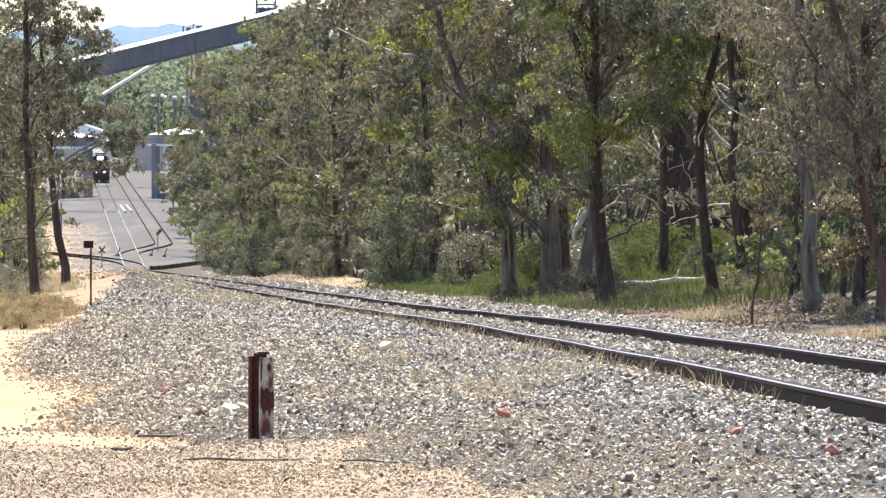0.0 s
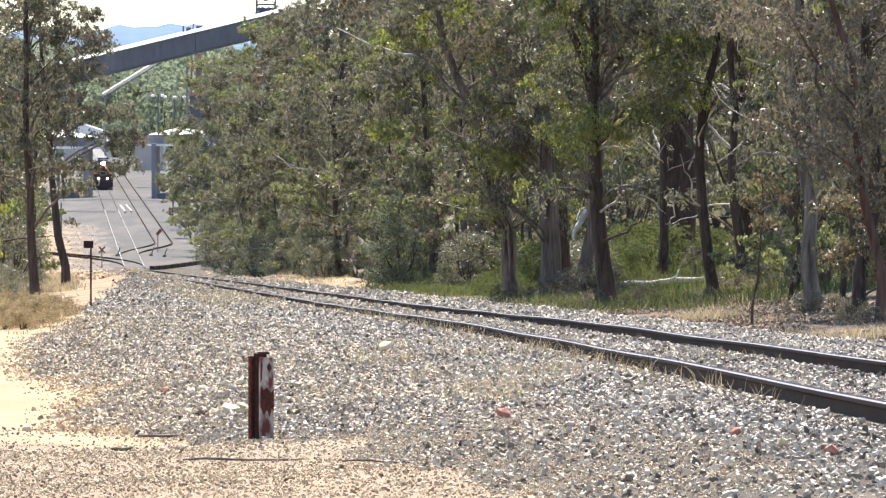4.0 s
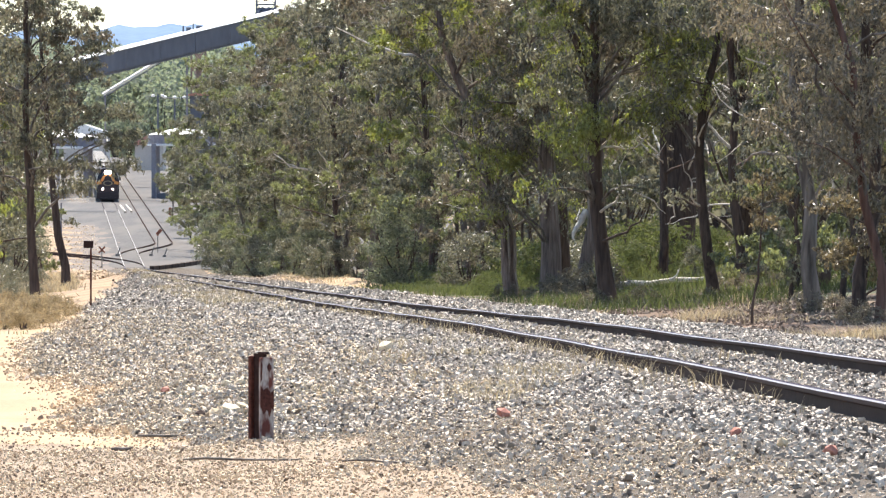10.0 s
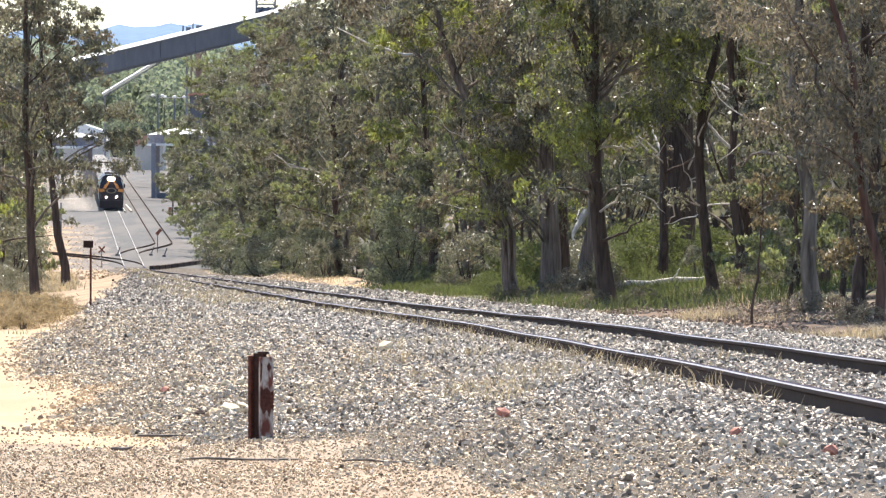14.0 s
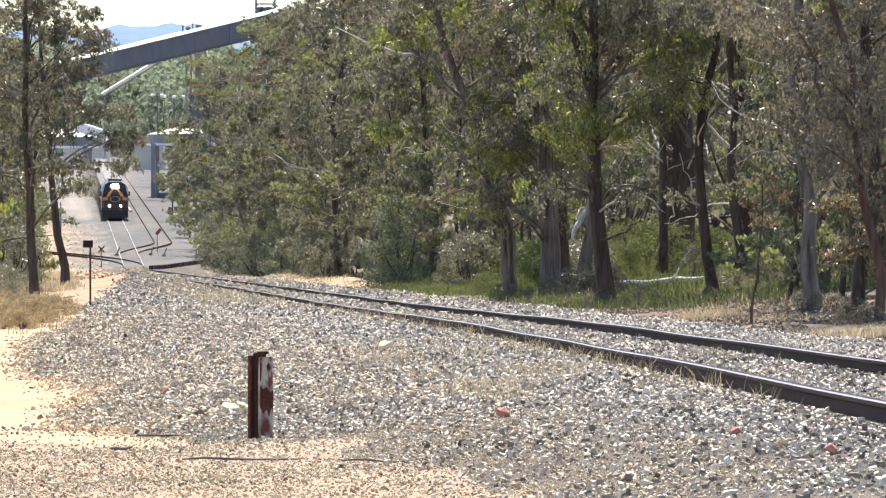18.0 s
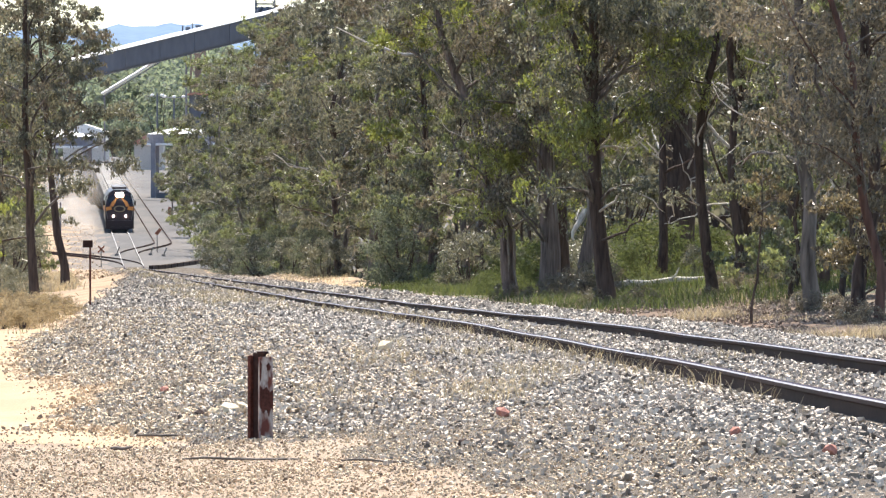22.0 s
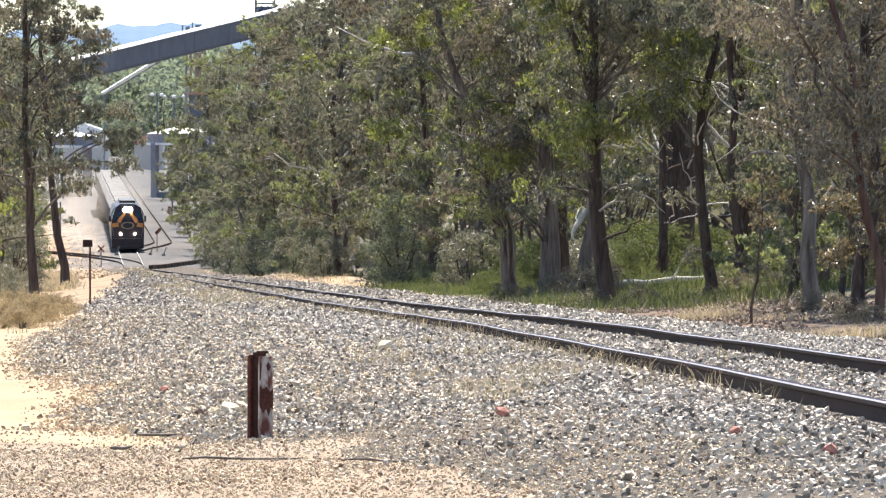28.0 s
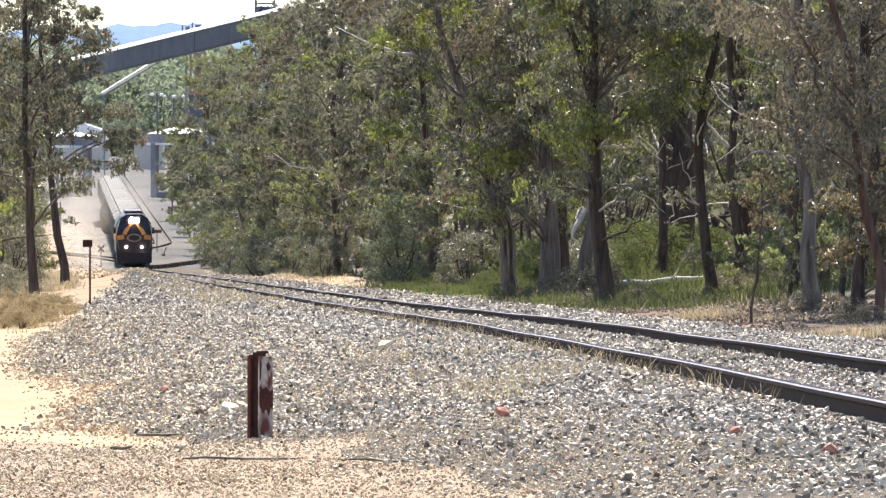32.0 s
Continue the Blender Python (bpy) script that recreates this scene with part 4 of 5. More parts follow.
def scatter(y0, y1, o0, o1, per_m2, rng):
    """Random spots between two distances and two sides of the line, kept to what a broad wedge ahead takes in."""
    n = int((y1 - y0) * (o1 - o0) * per_m2)
    y = rng.uniform(y0, y1, n)
    x = track_x(y) + rng.uniform(o0, o1, n)
    keep = np.abs(x) < 0.0668 * y + 0.1
    return x[keep], y[keep]


rng = np.random.default_rng(8)
for y0, y1, dens, size, rings in ((27.5, 48, 430, 0.0114, 2), (48, 72, 285, 0.0123, 2), (72, 112, 155, 0.0144, 2), (112, 180, 54, 0.0208, 2), (180, 390, 16, 0.028, 2)):
    x, y = scatter(y0, y1, -7.2, 6.2, dens, rng)
    off, w = x - track_x(y), ragged(x, y)
    inside = (-off < gravel_edge(y) + w * 0.35 + rng.normal(size=len(x)) * np.where(y < 50, 0.42, 0.16)) & ~(np.abs(np.abs(off - sway(y)[0]) - 0.8) < 0.09)
    # towards the dirt the clean stones thin out among dusty ones
    dusty = np.where(y < 140, 0.88 * np.exp(-np.maximum(off + gravel_edge(y) + 0.6 * w, 0) * 0.5), 0)
    inside &= rng.uniform(size=len(x)) < np.where(np.abs(off) < 0.75, 0.75, 1.0 - dusty)
    tagged(stones("ballast", x[inside], y[inside], size, M["stone"], rng, rings), "loose grey crushed-stone ballast", "gravel", kind="stuff")
for y0, y1, dens, size in ((29, 48, 520, 0.0068), (48, 75, 300, 0.0116), (75, 140, 130, 0.0152)):
    x, y = scatter(y0, y1, -9.0, -2.5, dens, rng)
    off, w = x - track_x(y), ragged(x, y)
    edge = gravel_edge(y)
    near = rng.uniform(size=len(x)) < np.maximum(0.8 * (1 - step(40, 50, y + w * 1.6)) ** 1.4, np.where(-off > edge, np.exp(-(-off - edge) * 9.0), 0.98 * np.exp(-np.maximum(off + edge + 0.5 * w, 0) * 0.3)))
    tagged(stones("loose_stones", x[near], y[near], size, M["stone2"], rng, 2), "dusty stones strewn over pale dirt", "gravel", kind="stuff")

# ---------------------------------------------------------------- grass
def grass_patch(name, y0, y1, o0, o1, dens, height, width, material, label, seed, lean=0.5, ragged_cut=None):
    rng = np.random.default_rng(seed)
    x, y = scatter(y0, y1, o0, o1, dens, rng)
    if max(abs(o0), abs(o1)) < 1.5:
        x = x + sway(y)[0]
    if ragged_cut is not None:
        keep = noise_at(x, y, ragged_cut[0]) > ragged_cut[1]
        x, y = x[keep], y[keep]
    off = x - track_x(y) - (sway(y)[0] if max(abs(o0), abs(o1)) < 1.5 else 0)
    edge = np.minimum(np.minimum((off - o0), (o1 - off)) / (0.12 * (o1 - o0)), np.minimum(y - y0, y1 - y) / (0.12 * (y1 - y0)))
    keep = rng.uniform(size=len(x)) < np.clip(edge, 0.0, 1)
    x, y = x[keep], y[keep]
    z = land(x, y)
    ob = blades(name, np.stack([x, y, z], 1), height, width, material, rng, lean)
    return tagged(ob, label, "grass", kind="stuff")


def noise_at(x, y, scale):
    return np.array([noise.noise((float(a) * scale, float(b) * scale * 0.4, 3.1)) for a, b in zip(x, y)])


grass_patch("dry_grass", 38, 130, -1.2, -0.84, 50, 0.13, 0.006, M["straw"], "sparse dry grass against the rail", 61, 0.8, (1.2, -0.1))
grass_patch("dry_grass", 40, 300, -0.72, 0.74, 26, 0.08, 0.008, M["straw"], "thin dry grass between the rails", 62, 0.8, (0.7, 0.0))
grass_patch("dry_grass", 120, 330, -3.0, -0.9, 30, 0.13, 0.014, M["straw"], "dry grass growing through the ballast", 63, 0.6, (0.35, 0.05))
grass_patch("dry_grass", 300, 400, 4.0, 8.6, 12, 0.18, 0.022, M["straw"], "pale dry grass along the edge of the wood", 64, 0.6, (0.22, 0.0))
grass_patch("green_grass", 158, 300, 6.3, 22, 26, 0.34, 0.018, M["fern"], "green grass under the gum trees", 65, 0.7, (0.15, -0.12))
grass_patch("dry_grass", 130, 215, 6.0, 14, 4, 0.24, 0.025, M["straw"], "scattered dry grass under the gum trees", 69, 0.7, (0.3, 0.1))
grass_patch("green_grass", 185, 330, 10, 27, 12, 0.5, 0.028, M["fern"], "soft tall green grass on the rise under the trees", 72, 0.8, (0.12, -0.2))
grass_patch("dry_grass", 112, 240, -10, -5.6, 14, 0.13, 0.012, M["straw"], "dry grass beside the dirt track", 66, 0.9, (0.5, 0.05))
grass_patch("green_grass", 112, 250, -10, -5.9, 8, 0.12, 0.012, M["fern"], "dull green tufts beside the dirt track", 73, 0.9, (0.5, -0.1))
grass_patch("dry_grass", 230, 520, -14, -5, 16, 0.34, 0.035, M["straw"], "dry grass on the bank", 67, 0.7, (0.12, 0.0))
grass_patch("weeds", 45, 57, -3.2, -1.7, 110, 0.11, 0.005, M["straw"], "tangled yellowish weeds in the ballast", 71, 0.9, (0.9, -0.05))
grass_patch("weeds", 54, 78, -2.6, -0.9, 40, 0.10, 0.007, M["straw"], "straggling dry weeds beside the rail", 74, 0.9, (0.7, 0.1))
grass_patch("weeds", 44, 75, -4.2, -1.6, 60, 0.12, 0.006, M["straw"], "yellowish weeds in the ballast", 68, 0.9, (0.8, 0.33))
# bark, sticks and leaf litter at the foot of the trees
for y0, y1, dens, size in ((85, 130, 75, 0.021), (130, 190, 28, 0.027)):
    x, y = scatter(y0, y1, 5.2, 13, dens, rng)
    keep = noise_at(x, y, 0.35) > -0.35
    tagged(stones("leaf_litter", x[keep], y[keep], size, M["chips"], rng, 2), "bark and leaf litter on reddish soil", "litter", kind="stuff")
grass_patch("dry_grass", 95, 200, 5.6, 9.2, 60, 0.24, 0.014, M["straw"], "short pale dry grass beside the ballast", 70, 0.9, (0.3, 0.2))
STONES = "larger coloured stones in the ballast"
YELLOW, SANDY, RED, DARK = ((0.60, 0.46, 0.29), (0.80, 0.66, 0.46)), ((0.58, 0.46, 0.31), (0.82, 0.70, 0.50)), ((0.34, 0.14, 0.10), (0.50, 0.24, 0.18)), ((0.05, 0.03, 0.025), (0.12, 0.08, 0.06))
for off, y, r, (c1, c2), label in (
    (-2.28, 34.0, 0.036, YELLOW, "pale yellow stone among grey ballast"), (-2.32, 36.0, 0.034, RED, "reddish stone among grey ballast"), (-2.21, 32.5, 0.034, RED, "dull red stone among grey ballast"),
    (-3.13, 42.5, 0.045, RED, "rust-red stone among grey ballast"), (-3.58, 39.0, 0.034, DARK, "dark brown stone among grey ballast"), (-2.6, 69.0, 0.085, SANDY, "sandy stone in the ballast"),
    (-4.5, 57.5, 0.05, SANDY, "pale sandy stone behind the post"), (-4.51, 52.0, 0.05, YELLOW, "pale yellow stone beside the post"), (-4.72, 56.5, 0.045, SANDY, "pale sandy stone behind the post"), (-4.76, 50.5, 0.05, YELLOW, "pale yellow stone near the post"),
    (-4.62, 51.2, 0.06, SANDY, "pale sandy stone leaning against the post"), (-4.93, 52.5, 0.04, SANDY, "pale sandy stone near the post"), (-4.36, 58.5, 0.045, YELLOW, "pale yellow stone in the ballast"), (-4.85, 51.2, 0.04, DARK, "dark brown stone near the post"), (-5.02, 57.2, 0.05, RED, "brownish red stone in the ballast")):
    bm = bmesh.new()
    bmesh.ops.create_icosphere(bm, subdivisions=1, radius=r)
    for v in bm.verts:
        v.co = Vector((v.co.x * 1.25, v.co.y, v.co.z * 0.8)) * (1 + 0.45 * noise.noise(v.co * 40 + Vector((off, y, 0))))
    x, y, z = on_land(off, y)
    z += 0.01
    rock = part("stone", bm, mat("coloured_stone", c1, c2, 0.85, scale=8, fine=60, bump=0.3, depth=0.004), None)
    rock.matrix_basis = pose(x, y, z + r * 0.45, 20, 10, y * 77)
    tagged(rock, label, "stone", STONES)
# brown bark chips on the dirt
x, y = scatter(33, 52, -7.6, -3.4, 60, rng)
keep = noise_at(x, y, 0.9) > -0.05
tagged(stones("bark_chips", x[keep], y[keep], 0.0068, M["chips"], rng, 2), "brown bark chips and twigs on pale dirt", "litter", kind="stuff")
# rubble on the dirt bank by the far points
x, y = scatter(330, 720, -10, -2.4, 0.8, rng)
tagged(stones("rubble", x, y, 0.045, M["stone2"], rng, 2), "pale rubble strewn over the dirt bank", "rubble", kind="stuff")
# dry sticks on the ground
for k, (off, y, length, turn, r) in enumerate(((-4.75, 40.6, 0.85, 8, 0.008), (-5.5, 44.0, 0.16, -20, 0.014), (-4.1, 37.6, 0.5, -12, 0.007), (-6.6, 48.0, 0.30, 4, 0.008), (-5.2, 47.2, 0.35, 15, 0.010), (-3.3, 40.5, 0.3, 60, 0.006), (6.4, 112, 0.9, 60, 0.03), (5.4, 118, 0.8, -40, 0.025), (7.2, 120, 1.2, 25, 0.03), (6.0, 132, 1.0, -15, 0.03))):
    x, y, z = on_land(off, y)
    g = np.random.default_rng(900 + k)
    pts = bent((-length / 2, 0, 0.012), (1, 0, 0.0), length, 6, g, 0.10, 0.0)
    v, f = tube([(p.x, p.y, max(p.z, 0.01)) for p in pts], [r * 0.6, r, r, r * 0.9, r * 0.8, r * 0.6, r * 0.3], 6, 0.1, k)
    stick = new("stick", mesh_np("stick", v, f, [M["bark2"]], smooth=True))
    stick.matrix_basis = pose(x, y, z + 0.012, 0, 0, turn)
    tagged(stick, "dry crooked stick lying on the ground", "stick", "fallen sticks")

# ---------------------------------------------------------------- near things
M["rust"] = mat("rusty_steel", (0.055, 0.017, 0.012), (0.16, 0.055, 0.038), 0.85, 0.3, scale=5, fine=50, bump=0.4, depth=0.004)
M["flaked"] = mat("flaking_white_paint", (0.32, 0.25, 0.21), (0.60, 0.54, 0.48), 0.8, scale=7, fine=60, bump=0.5, depth=0.004, c3=(0.15, 0.045, 0.030), patch=16, stretch=(1, 1, 0.35))
px, py, pz = on_land(-4.572, 45.0)
post = tagged(empty("rail_post", px, py, pz, -140), "short rusty rail set upright with flaking white paint", "post")
bm = bmesh.new()
box(bm, -0.058, 0.058, 0.045, 0.060, -0.2, 0.548, 0.004)
foot = part("foot_flange", bm, M["flaked"], post, "flaking white painted face")
bm = bmesh.new()
box(bm, -0.010, 0.010, -0.07, 0.046, -0.2, 0.572, 0.003)
part("web", bm, M["rail"], post)
bm = bmesh.new()
box(bm, -0.036, 0.036, -0.100, -0.066, -0.2, 0.556, 0.010)
part("head_flange", bm, M["rust"], post)
bm = bmesh.new()
box(bm, -0.016, 0.034, 0.0, 0.064, 0.566, 0.584, 0.004)
part("end_scale", bm, M["rail"], post, "dark scale of rust on the cut end")
# where the paint has gone
for outline in (((-0.056, 0.36), (-0.03, 0.33), (0.0, 0.35), (0.03, 0.31), (0.056, 0.33), (0.056, 0.19), (0.04, 0.21), (0.02, 0.15), (0.0, 0.20), (-0.03, 0.17), (-0.056, 0.22)), ((0.0, 0.49), (0.02, 0.51), (0.035, 0.48), (0.02, 0.45), (0.005, 0.46)), ((-0.056, 0.53), (-0.04, 0.5), (-0.046, 0.40), (-0.056, 0.38))):
    part("rust_patch", prism(bmesh.new(), [(-x, z) for x, z in outline], 0.061, 0.0635), M["rust"], foot)

sx, sy, sz = on_land(-5.2, 160)
marker = tagged(empty("marker_post", sx, sy, sz), "thin dark marker post with a small plate", "sign")
bm = bmesh.new()
box(bm, -0.022, 0.022, -0.022, 0.022, -0.2, 1.52, 0.004)
part("post", bm, M["rust"], marker)
bm = bmesh.new()
box(bm, -0.17, 0.06, -0.036, -0.024, 1.43, 1.60, 0.004)
part("plate", bm, M["rail"], marker, "small dark plate")

# fallen log under the gum trees
lx, ly, lz = on_land(10.7, 205)
log = tagged(empty("fallen_log", lx, ly, lz), "bleached grey fallen log in the green grass", "log")
v, f = tube([(-0.1, 0.3, 0.24), (0.6, 0.15, 0.28), (1.2, 0, 0.22), (2.0, -0.1, 0.27), (2.6, -0.2, 0.22), (3.1, -0.3, 0.25)], [0.095, 0.09, 0.085, 0.08, 0.065, 0.04], 8, 0.12, 3)
part("stem", mesh_np("stem", v, f, [M["pale"]], smooth=True), None, log)
v, f = tube([(1.9, -0.1, 0.27), (2.05, -0.25, 0.42), (2.15, -0.3, 0.62)], [0.04, 0.03, 0.012], 6, 0.1, 4)
part("stub", mesh_np("stub", v, f, [M["pale"]], smooth=True), None, log)

log.matrix_basis = pose(lx, ly, lz + 0.06, 0, -4.9, 0)

# ---------------------------------------------------------------- the yard
M["steel"] = mat("blue_grey_steel", (0.17, 0.165, 0.195), (0.26, 0.255, 0.295), 0.6, 0.2, scale=0.3, fine=2, bump=0.1)
M["clad"] = mat("dark_cladding", (0.098, 0.108, 0.136), (0.14, 0.152, 0.188), 0.6, 0.2, scale=0.15, fine=1.5, bump=0.1, stretch=(1, 1, 0.3))
M["white"] = mat("white_sheet", (0.72, 0.72, 0.72), (0.84, 0.84, 0.84), 0.5, scale=0.3, fine=3, bump=0.1)
M["wash"] = mat("dull_pale_wall", (0.48, 0.44, 0.41), (0.58, 0.54, 0.51), 0.8, scale=0.3, fine=3, bump=0.1)
M["dark_strip"] = mat("dark_ground_strip", (0.03, 0.03, 0.034), (0.06, 0.058, 0.06), 0.9, scale=0.2, fine=3, bump=0.3)
M["redroof"] = mat("red_roof", (0.36, 0.17, 0.13), (0.48, 0.26, 0.21), 0.7, scale=0.4, fine=4, bump=0.2)
M["brick"] = mat("brown_brick", (0.20, 0.155, 0.135), (0.28, 0.22, 0.19), 0.9, scale=0.3, fine=5, bump=0.3)
M["navy"] = mat("dark_plum_paint", (0.020, 0.013, 0.016), (0.040, 0.026, 0.030), 0.4, scale=0.5, fine=6, bump=0.05)
M["gold"] = mat("orange_paint", (0.50, 0.19, 0.045), (0.64, 0.27, 0.07), 0.45, scale=0.5, fine=6, bump=0.05)
M["brass"] = mat("dull_brass_paint", (0.22, 0.17, 0.10), (0.32, 0.25, 0.16), 0.6, scale=1, fine=8, bump=0.05)
M["grime"] = mat("grimy_grey", (0.10, 0.095, 0.09), (0.24, 0.225, 0.21), 0.8, scale=0.5, fine=4, bump=0.2)
M["hopper"] = mat("pale_hopper_paint", (0.11, 0.104, 0.098), (0.21, 0.198, 0.186), 0.8, scale=0.5, fine=4, bump=0.2)
M["glass"] = mat("dark_glass", (0.01, 0.012, 0.015), (0.02, 0.022, 0.025), 0.08, scale=1, fine=5, bump=0, spec=0.6)
M["lamp"] = glow("headlight", (1.0, 0.93, 0.80), 60)
M["lamp2"] = glow("ditch_light", (1.0, 0.90, 0.75), 14)


def canopy(x, height, legs, label):
    """A round raised bin with a pale rim and a white conical lid, on four thick legs."""
    z = float(land(x, 902.5))
    c = tagged(empty("loading_bin", x, 902.5, z), label, "bin")
    for dx, dy in legs:
        bm = bmesh.new()
        box(bm, dx - 0.30, dx + 0.30, dy - 0.4, dy + 0.4, -0.5, height + 0.2, 0.05)
        part("leg", bm, M["steel"], c)
    for name, r0, r1, z0, z1, m in (("bin_wall", 4.9, 4.9, height, height + 1.35, "steel"), ("rim", 5.05, 5.05, height - 0.14, height + 0.14, "white"), ("lid", 5.0, 0.8, height + 1.35, height + 2.3, "white"), ("lid_cap", 0.8, 0.5, height + 2.3, height + 2.9, "white")):
        bm = bmesh.new()
        bmesh.ops.create_cone(bm, cap_ends=True, segments=28, radius1=r0, radius2=r1, depth=z1 - z0, matrix=pose(0, 0, (z0 + z1) / 2))
        bmesh.ops.scale(bm, vec=(1, 1.5, 1), verts=bm.verts)
        part(name, bm, M[m], c)
    return c


canopy(-34.4, 7.1, ((-3.8, -6.5), (-3.8, 5.5), (3.8, -6.5), (3.8, 5.5)), "round grey steel loading bin on thick legs beside the siding")
canopy(-50.8, 6.6, ((3.6, -6.5), (3.6, 5.5), (-3.8, -6.5), (-3.8, 5.5)), "round grey steel loading bin on thick legs beside the line")


# low dark block added where shade lies under a bin
def low_wall(x0, x1, y, label):
    z = float(land((x0 + x1) / 2, y))
    w = tagged(empty("low_wall", (x0 + x1) / 2, y, z), label, "wall")
    bm = bmesh.new()
    box(bm, (x0 - x1) / 2, (x1 - x0) / 2, -0.2, 0.2, -0.4, 0.75, 0.03)
    part("wall", bm, M["clad"], w)
    bm = bmesh.new()
    box(bm, (x0 - x1) / 2 - 0.05, (x1 - x0) / 2 + 0.05, -0.26, 0.26, 0.75, 0.85, 0.02)
    part("coping", bm, M["steel"], w)


low_wall(-37.6, -30.0, 893, "low dark block in place of the shade under the bin")
low_wall(-56.0, -47.9, 893, "low dark block in place of the shade under the bin")


def strip(name, points, width, material, label, category):
    """A flat strip over the ground: points are (distance to the side of the line, distance ahead)."""
    verts, faces = [], []
    for i in range(len(points) - 1):
        (o0, y0), (o1, y1) = points[i], points[i + 1]
        for k in range(13):
            f = k / 12
            o, y = o0 + (o1 - o0) * f, y0 + (y1 - y0) * f
            for e in (-0.5, 0.5):
                x = track_x(y) + o
                verts.append((x, y + e * width, float(land(x, y + e * width)) + 0.04))
    for k in range(len(verts) // 2 - 1):
        faces.append((2 * k, 2 * k + 2, 2 * k + 3, 2 * k + 1))
    return tagged(new(name, mesh_np(name, verts, faces, [material])), label, category, kind="structure")


strip("road", [(-0.7, 535), (1.5, 541), (5.5, 566), (20, 600)], 9, M["dark_strip"], "dark sealed road over the level crossing", "road")
# two narrow dark strips laid over the yard ground
strip("road", [(-9, 872), (0, 878), (18, 868)], 7, M["dark_strip"], "narrow dark strip across the yard", "road")
strip("road", [(-7, 803), (-3, 796), (0.4, 792)], 7, M["dark_strip"], "narrow dark strip up to the line", "road")

# low dark blocks added end to end to draw a dark line beside the crossing
for k in range(9):
    o, y = 1.5 + k * 0.55, 538.0 + k * 3.3
    x, y, z = on_land(o, y)
    bm = bmesh.new()
    box(bm, -0.16, 0.16, -1.6, 1.6, -0.1, 0.34, 0.03)
    sl = part("old_sleeper", bm, M["bark"], None)
    sl.matrix_basis = pose(x, y, z, 0, 0, -6.0)
    tagged(sl, "low dark block in a row beside the crossing", "sleeper", "edging by the crossing")

# two loose rail lengths lying between the tracks
for o, y0 in ((1.55, 787), (2.3, 790)):
    x = track_x(y0) + o
    ob = new("loose_rail", mesh_np("loose_rail", *(tube([(track_x(y) + o - (y - y0) * 0.004, y, float(land(x, y)) + 0.10) for y in (y0, y0 + 15, y0 + 30, y0 + 45)], [0.11] * 4, 6)), [M["pale"]]))
    tagged(ob, "pale length of rail lying between the tracks", "rail")

# conveyor gallery over the yard
Y1 = 1000.0
ga, gb = Vector((-62.0, Y1, 16.4)), Vector((-21.0, Y1, 26.25))
gallery = tagged(empty("conveyor_gallery", 0, 0, 0), "long dark enclosed grain conveyor gallery with white roof edge", "conveyor")
way = (gb - ga).normalized()


def along(a, z0, z1, y0, y1, start, end):
    """A bar parallel to the gallery between two distances along it."""
    bm = bmesh.new()
    p, q = ga + way * start, ga + way * end
    lo = [bm.verts.new((p.x, p.y + y, p.z + z)) for y, z in ((y0, z0), (y1, z0), (y1, z1), (y0, z1))]
    hi = [bm.verts.new((q.x, q.y + y, q.z + z)) for y, z in ((y0, z0), (y1, z0), (y1, z1), (y0, z1))]
    bm.faces.new(lo), bm.faces.new(hi[::-1])
    for i in range(4):
        bm.faces.new((lo[i], hi[i], hi[(i + 1) % 4], lo[(i + 1) % 4]))
    bmesh.ops.recalc_face_normals(bm, faces=bm.faces)
    return bm


span = (gb - ga).length
k = 0.0
while k < span - 0.1:
    part("side_panel", along(0, -2.8, 0.0, -1.5, 1.5, k + 0.03, min(k + 5.25, span)), M["clad"], gallery)
    k += 5.255
bm = bmesh.new()
ends = []
for e in (-0.3, span + 0.3):
    p = ga + way * e
    ends.append([bm.verts.new((p.x, p.y + y, p.z + z)) for y, z in ((-1.8, 0.0), (1.8, 0.0), (1.8, 0.1), (0.35, 0.62), (-0.35, 0.62), (-1.8, 0.1))])
bm.faces.new(ends[0]), bm.faces.new(ends[1][::-1])
for i in range(6):
    bm.faces.new((ends[0][i], ends[1][i], ends[1][(i + 1) % 6], ends[0][(i + 1) % 6]))
bmesh.ops.recalc_face_normals(bm, faces=bm.faces)
part("roof", bm, M["white"], gallery, "white sheet-metal roof")
part("underside_beam", along(0, -3.1, -2.8, -1.2, 1.2, 0, span), M["clad"], gallery)
for start in (4.0,):
    p = ga + way * start
    z0 = float(land(p.x, Y1))
    for dx, dy in ((-0.9, -1.2), (0.9, -1.2), (-0.9, 1.2), (0.9, 1.2)):
        part("trestle_leg", strut(bmesh.new(), (p.x + dx * 1.6, Y1 + dy * 1.6, z0 - 0.3), (p.x + dx, Y1 + dy, p.z - 3.3), 0.14), M["steel"], gallery)
# machinery on the gallery's roof
for dx, w, h in ((24.4, 0.22, 0.9), (25.2, 0.7, 0.45), (25.9, 0.18, 1.0), (26.8, 0.9, 0.3)):
    p = ga + way * dx
    bm = bmesh.new()
    box(bm, p.x - w / 2, p.x + w / 2, Y1 - 0.4, Y1 + 0.4, p.z + 0.5, p.z + 0.7 + h * 0.8, 0.04)
    part("roof_motor", bm, M["clad"], gallery)

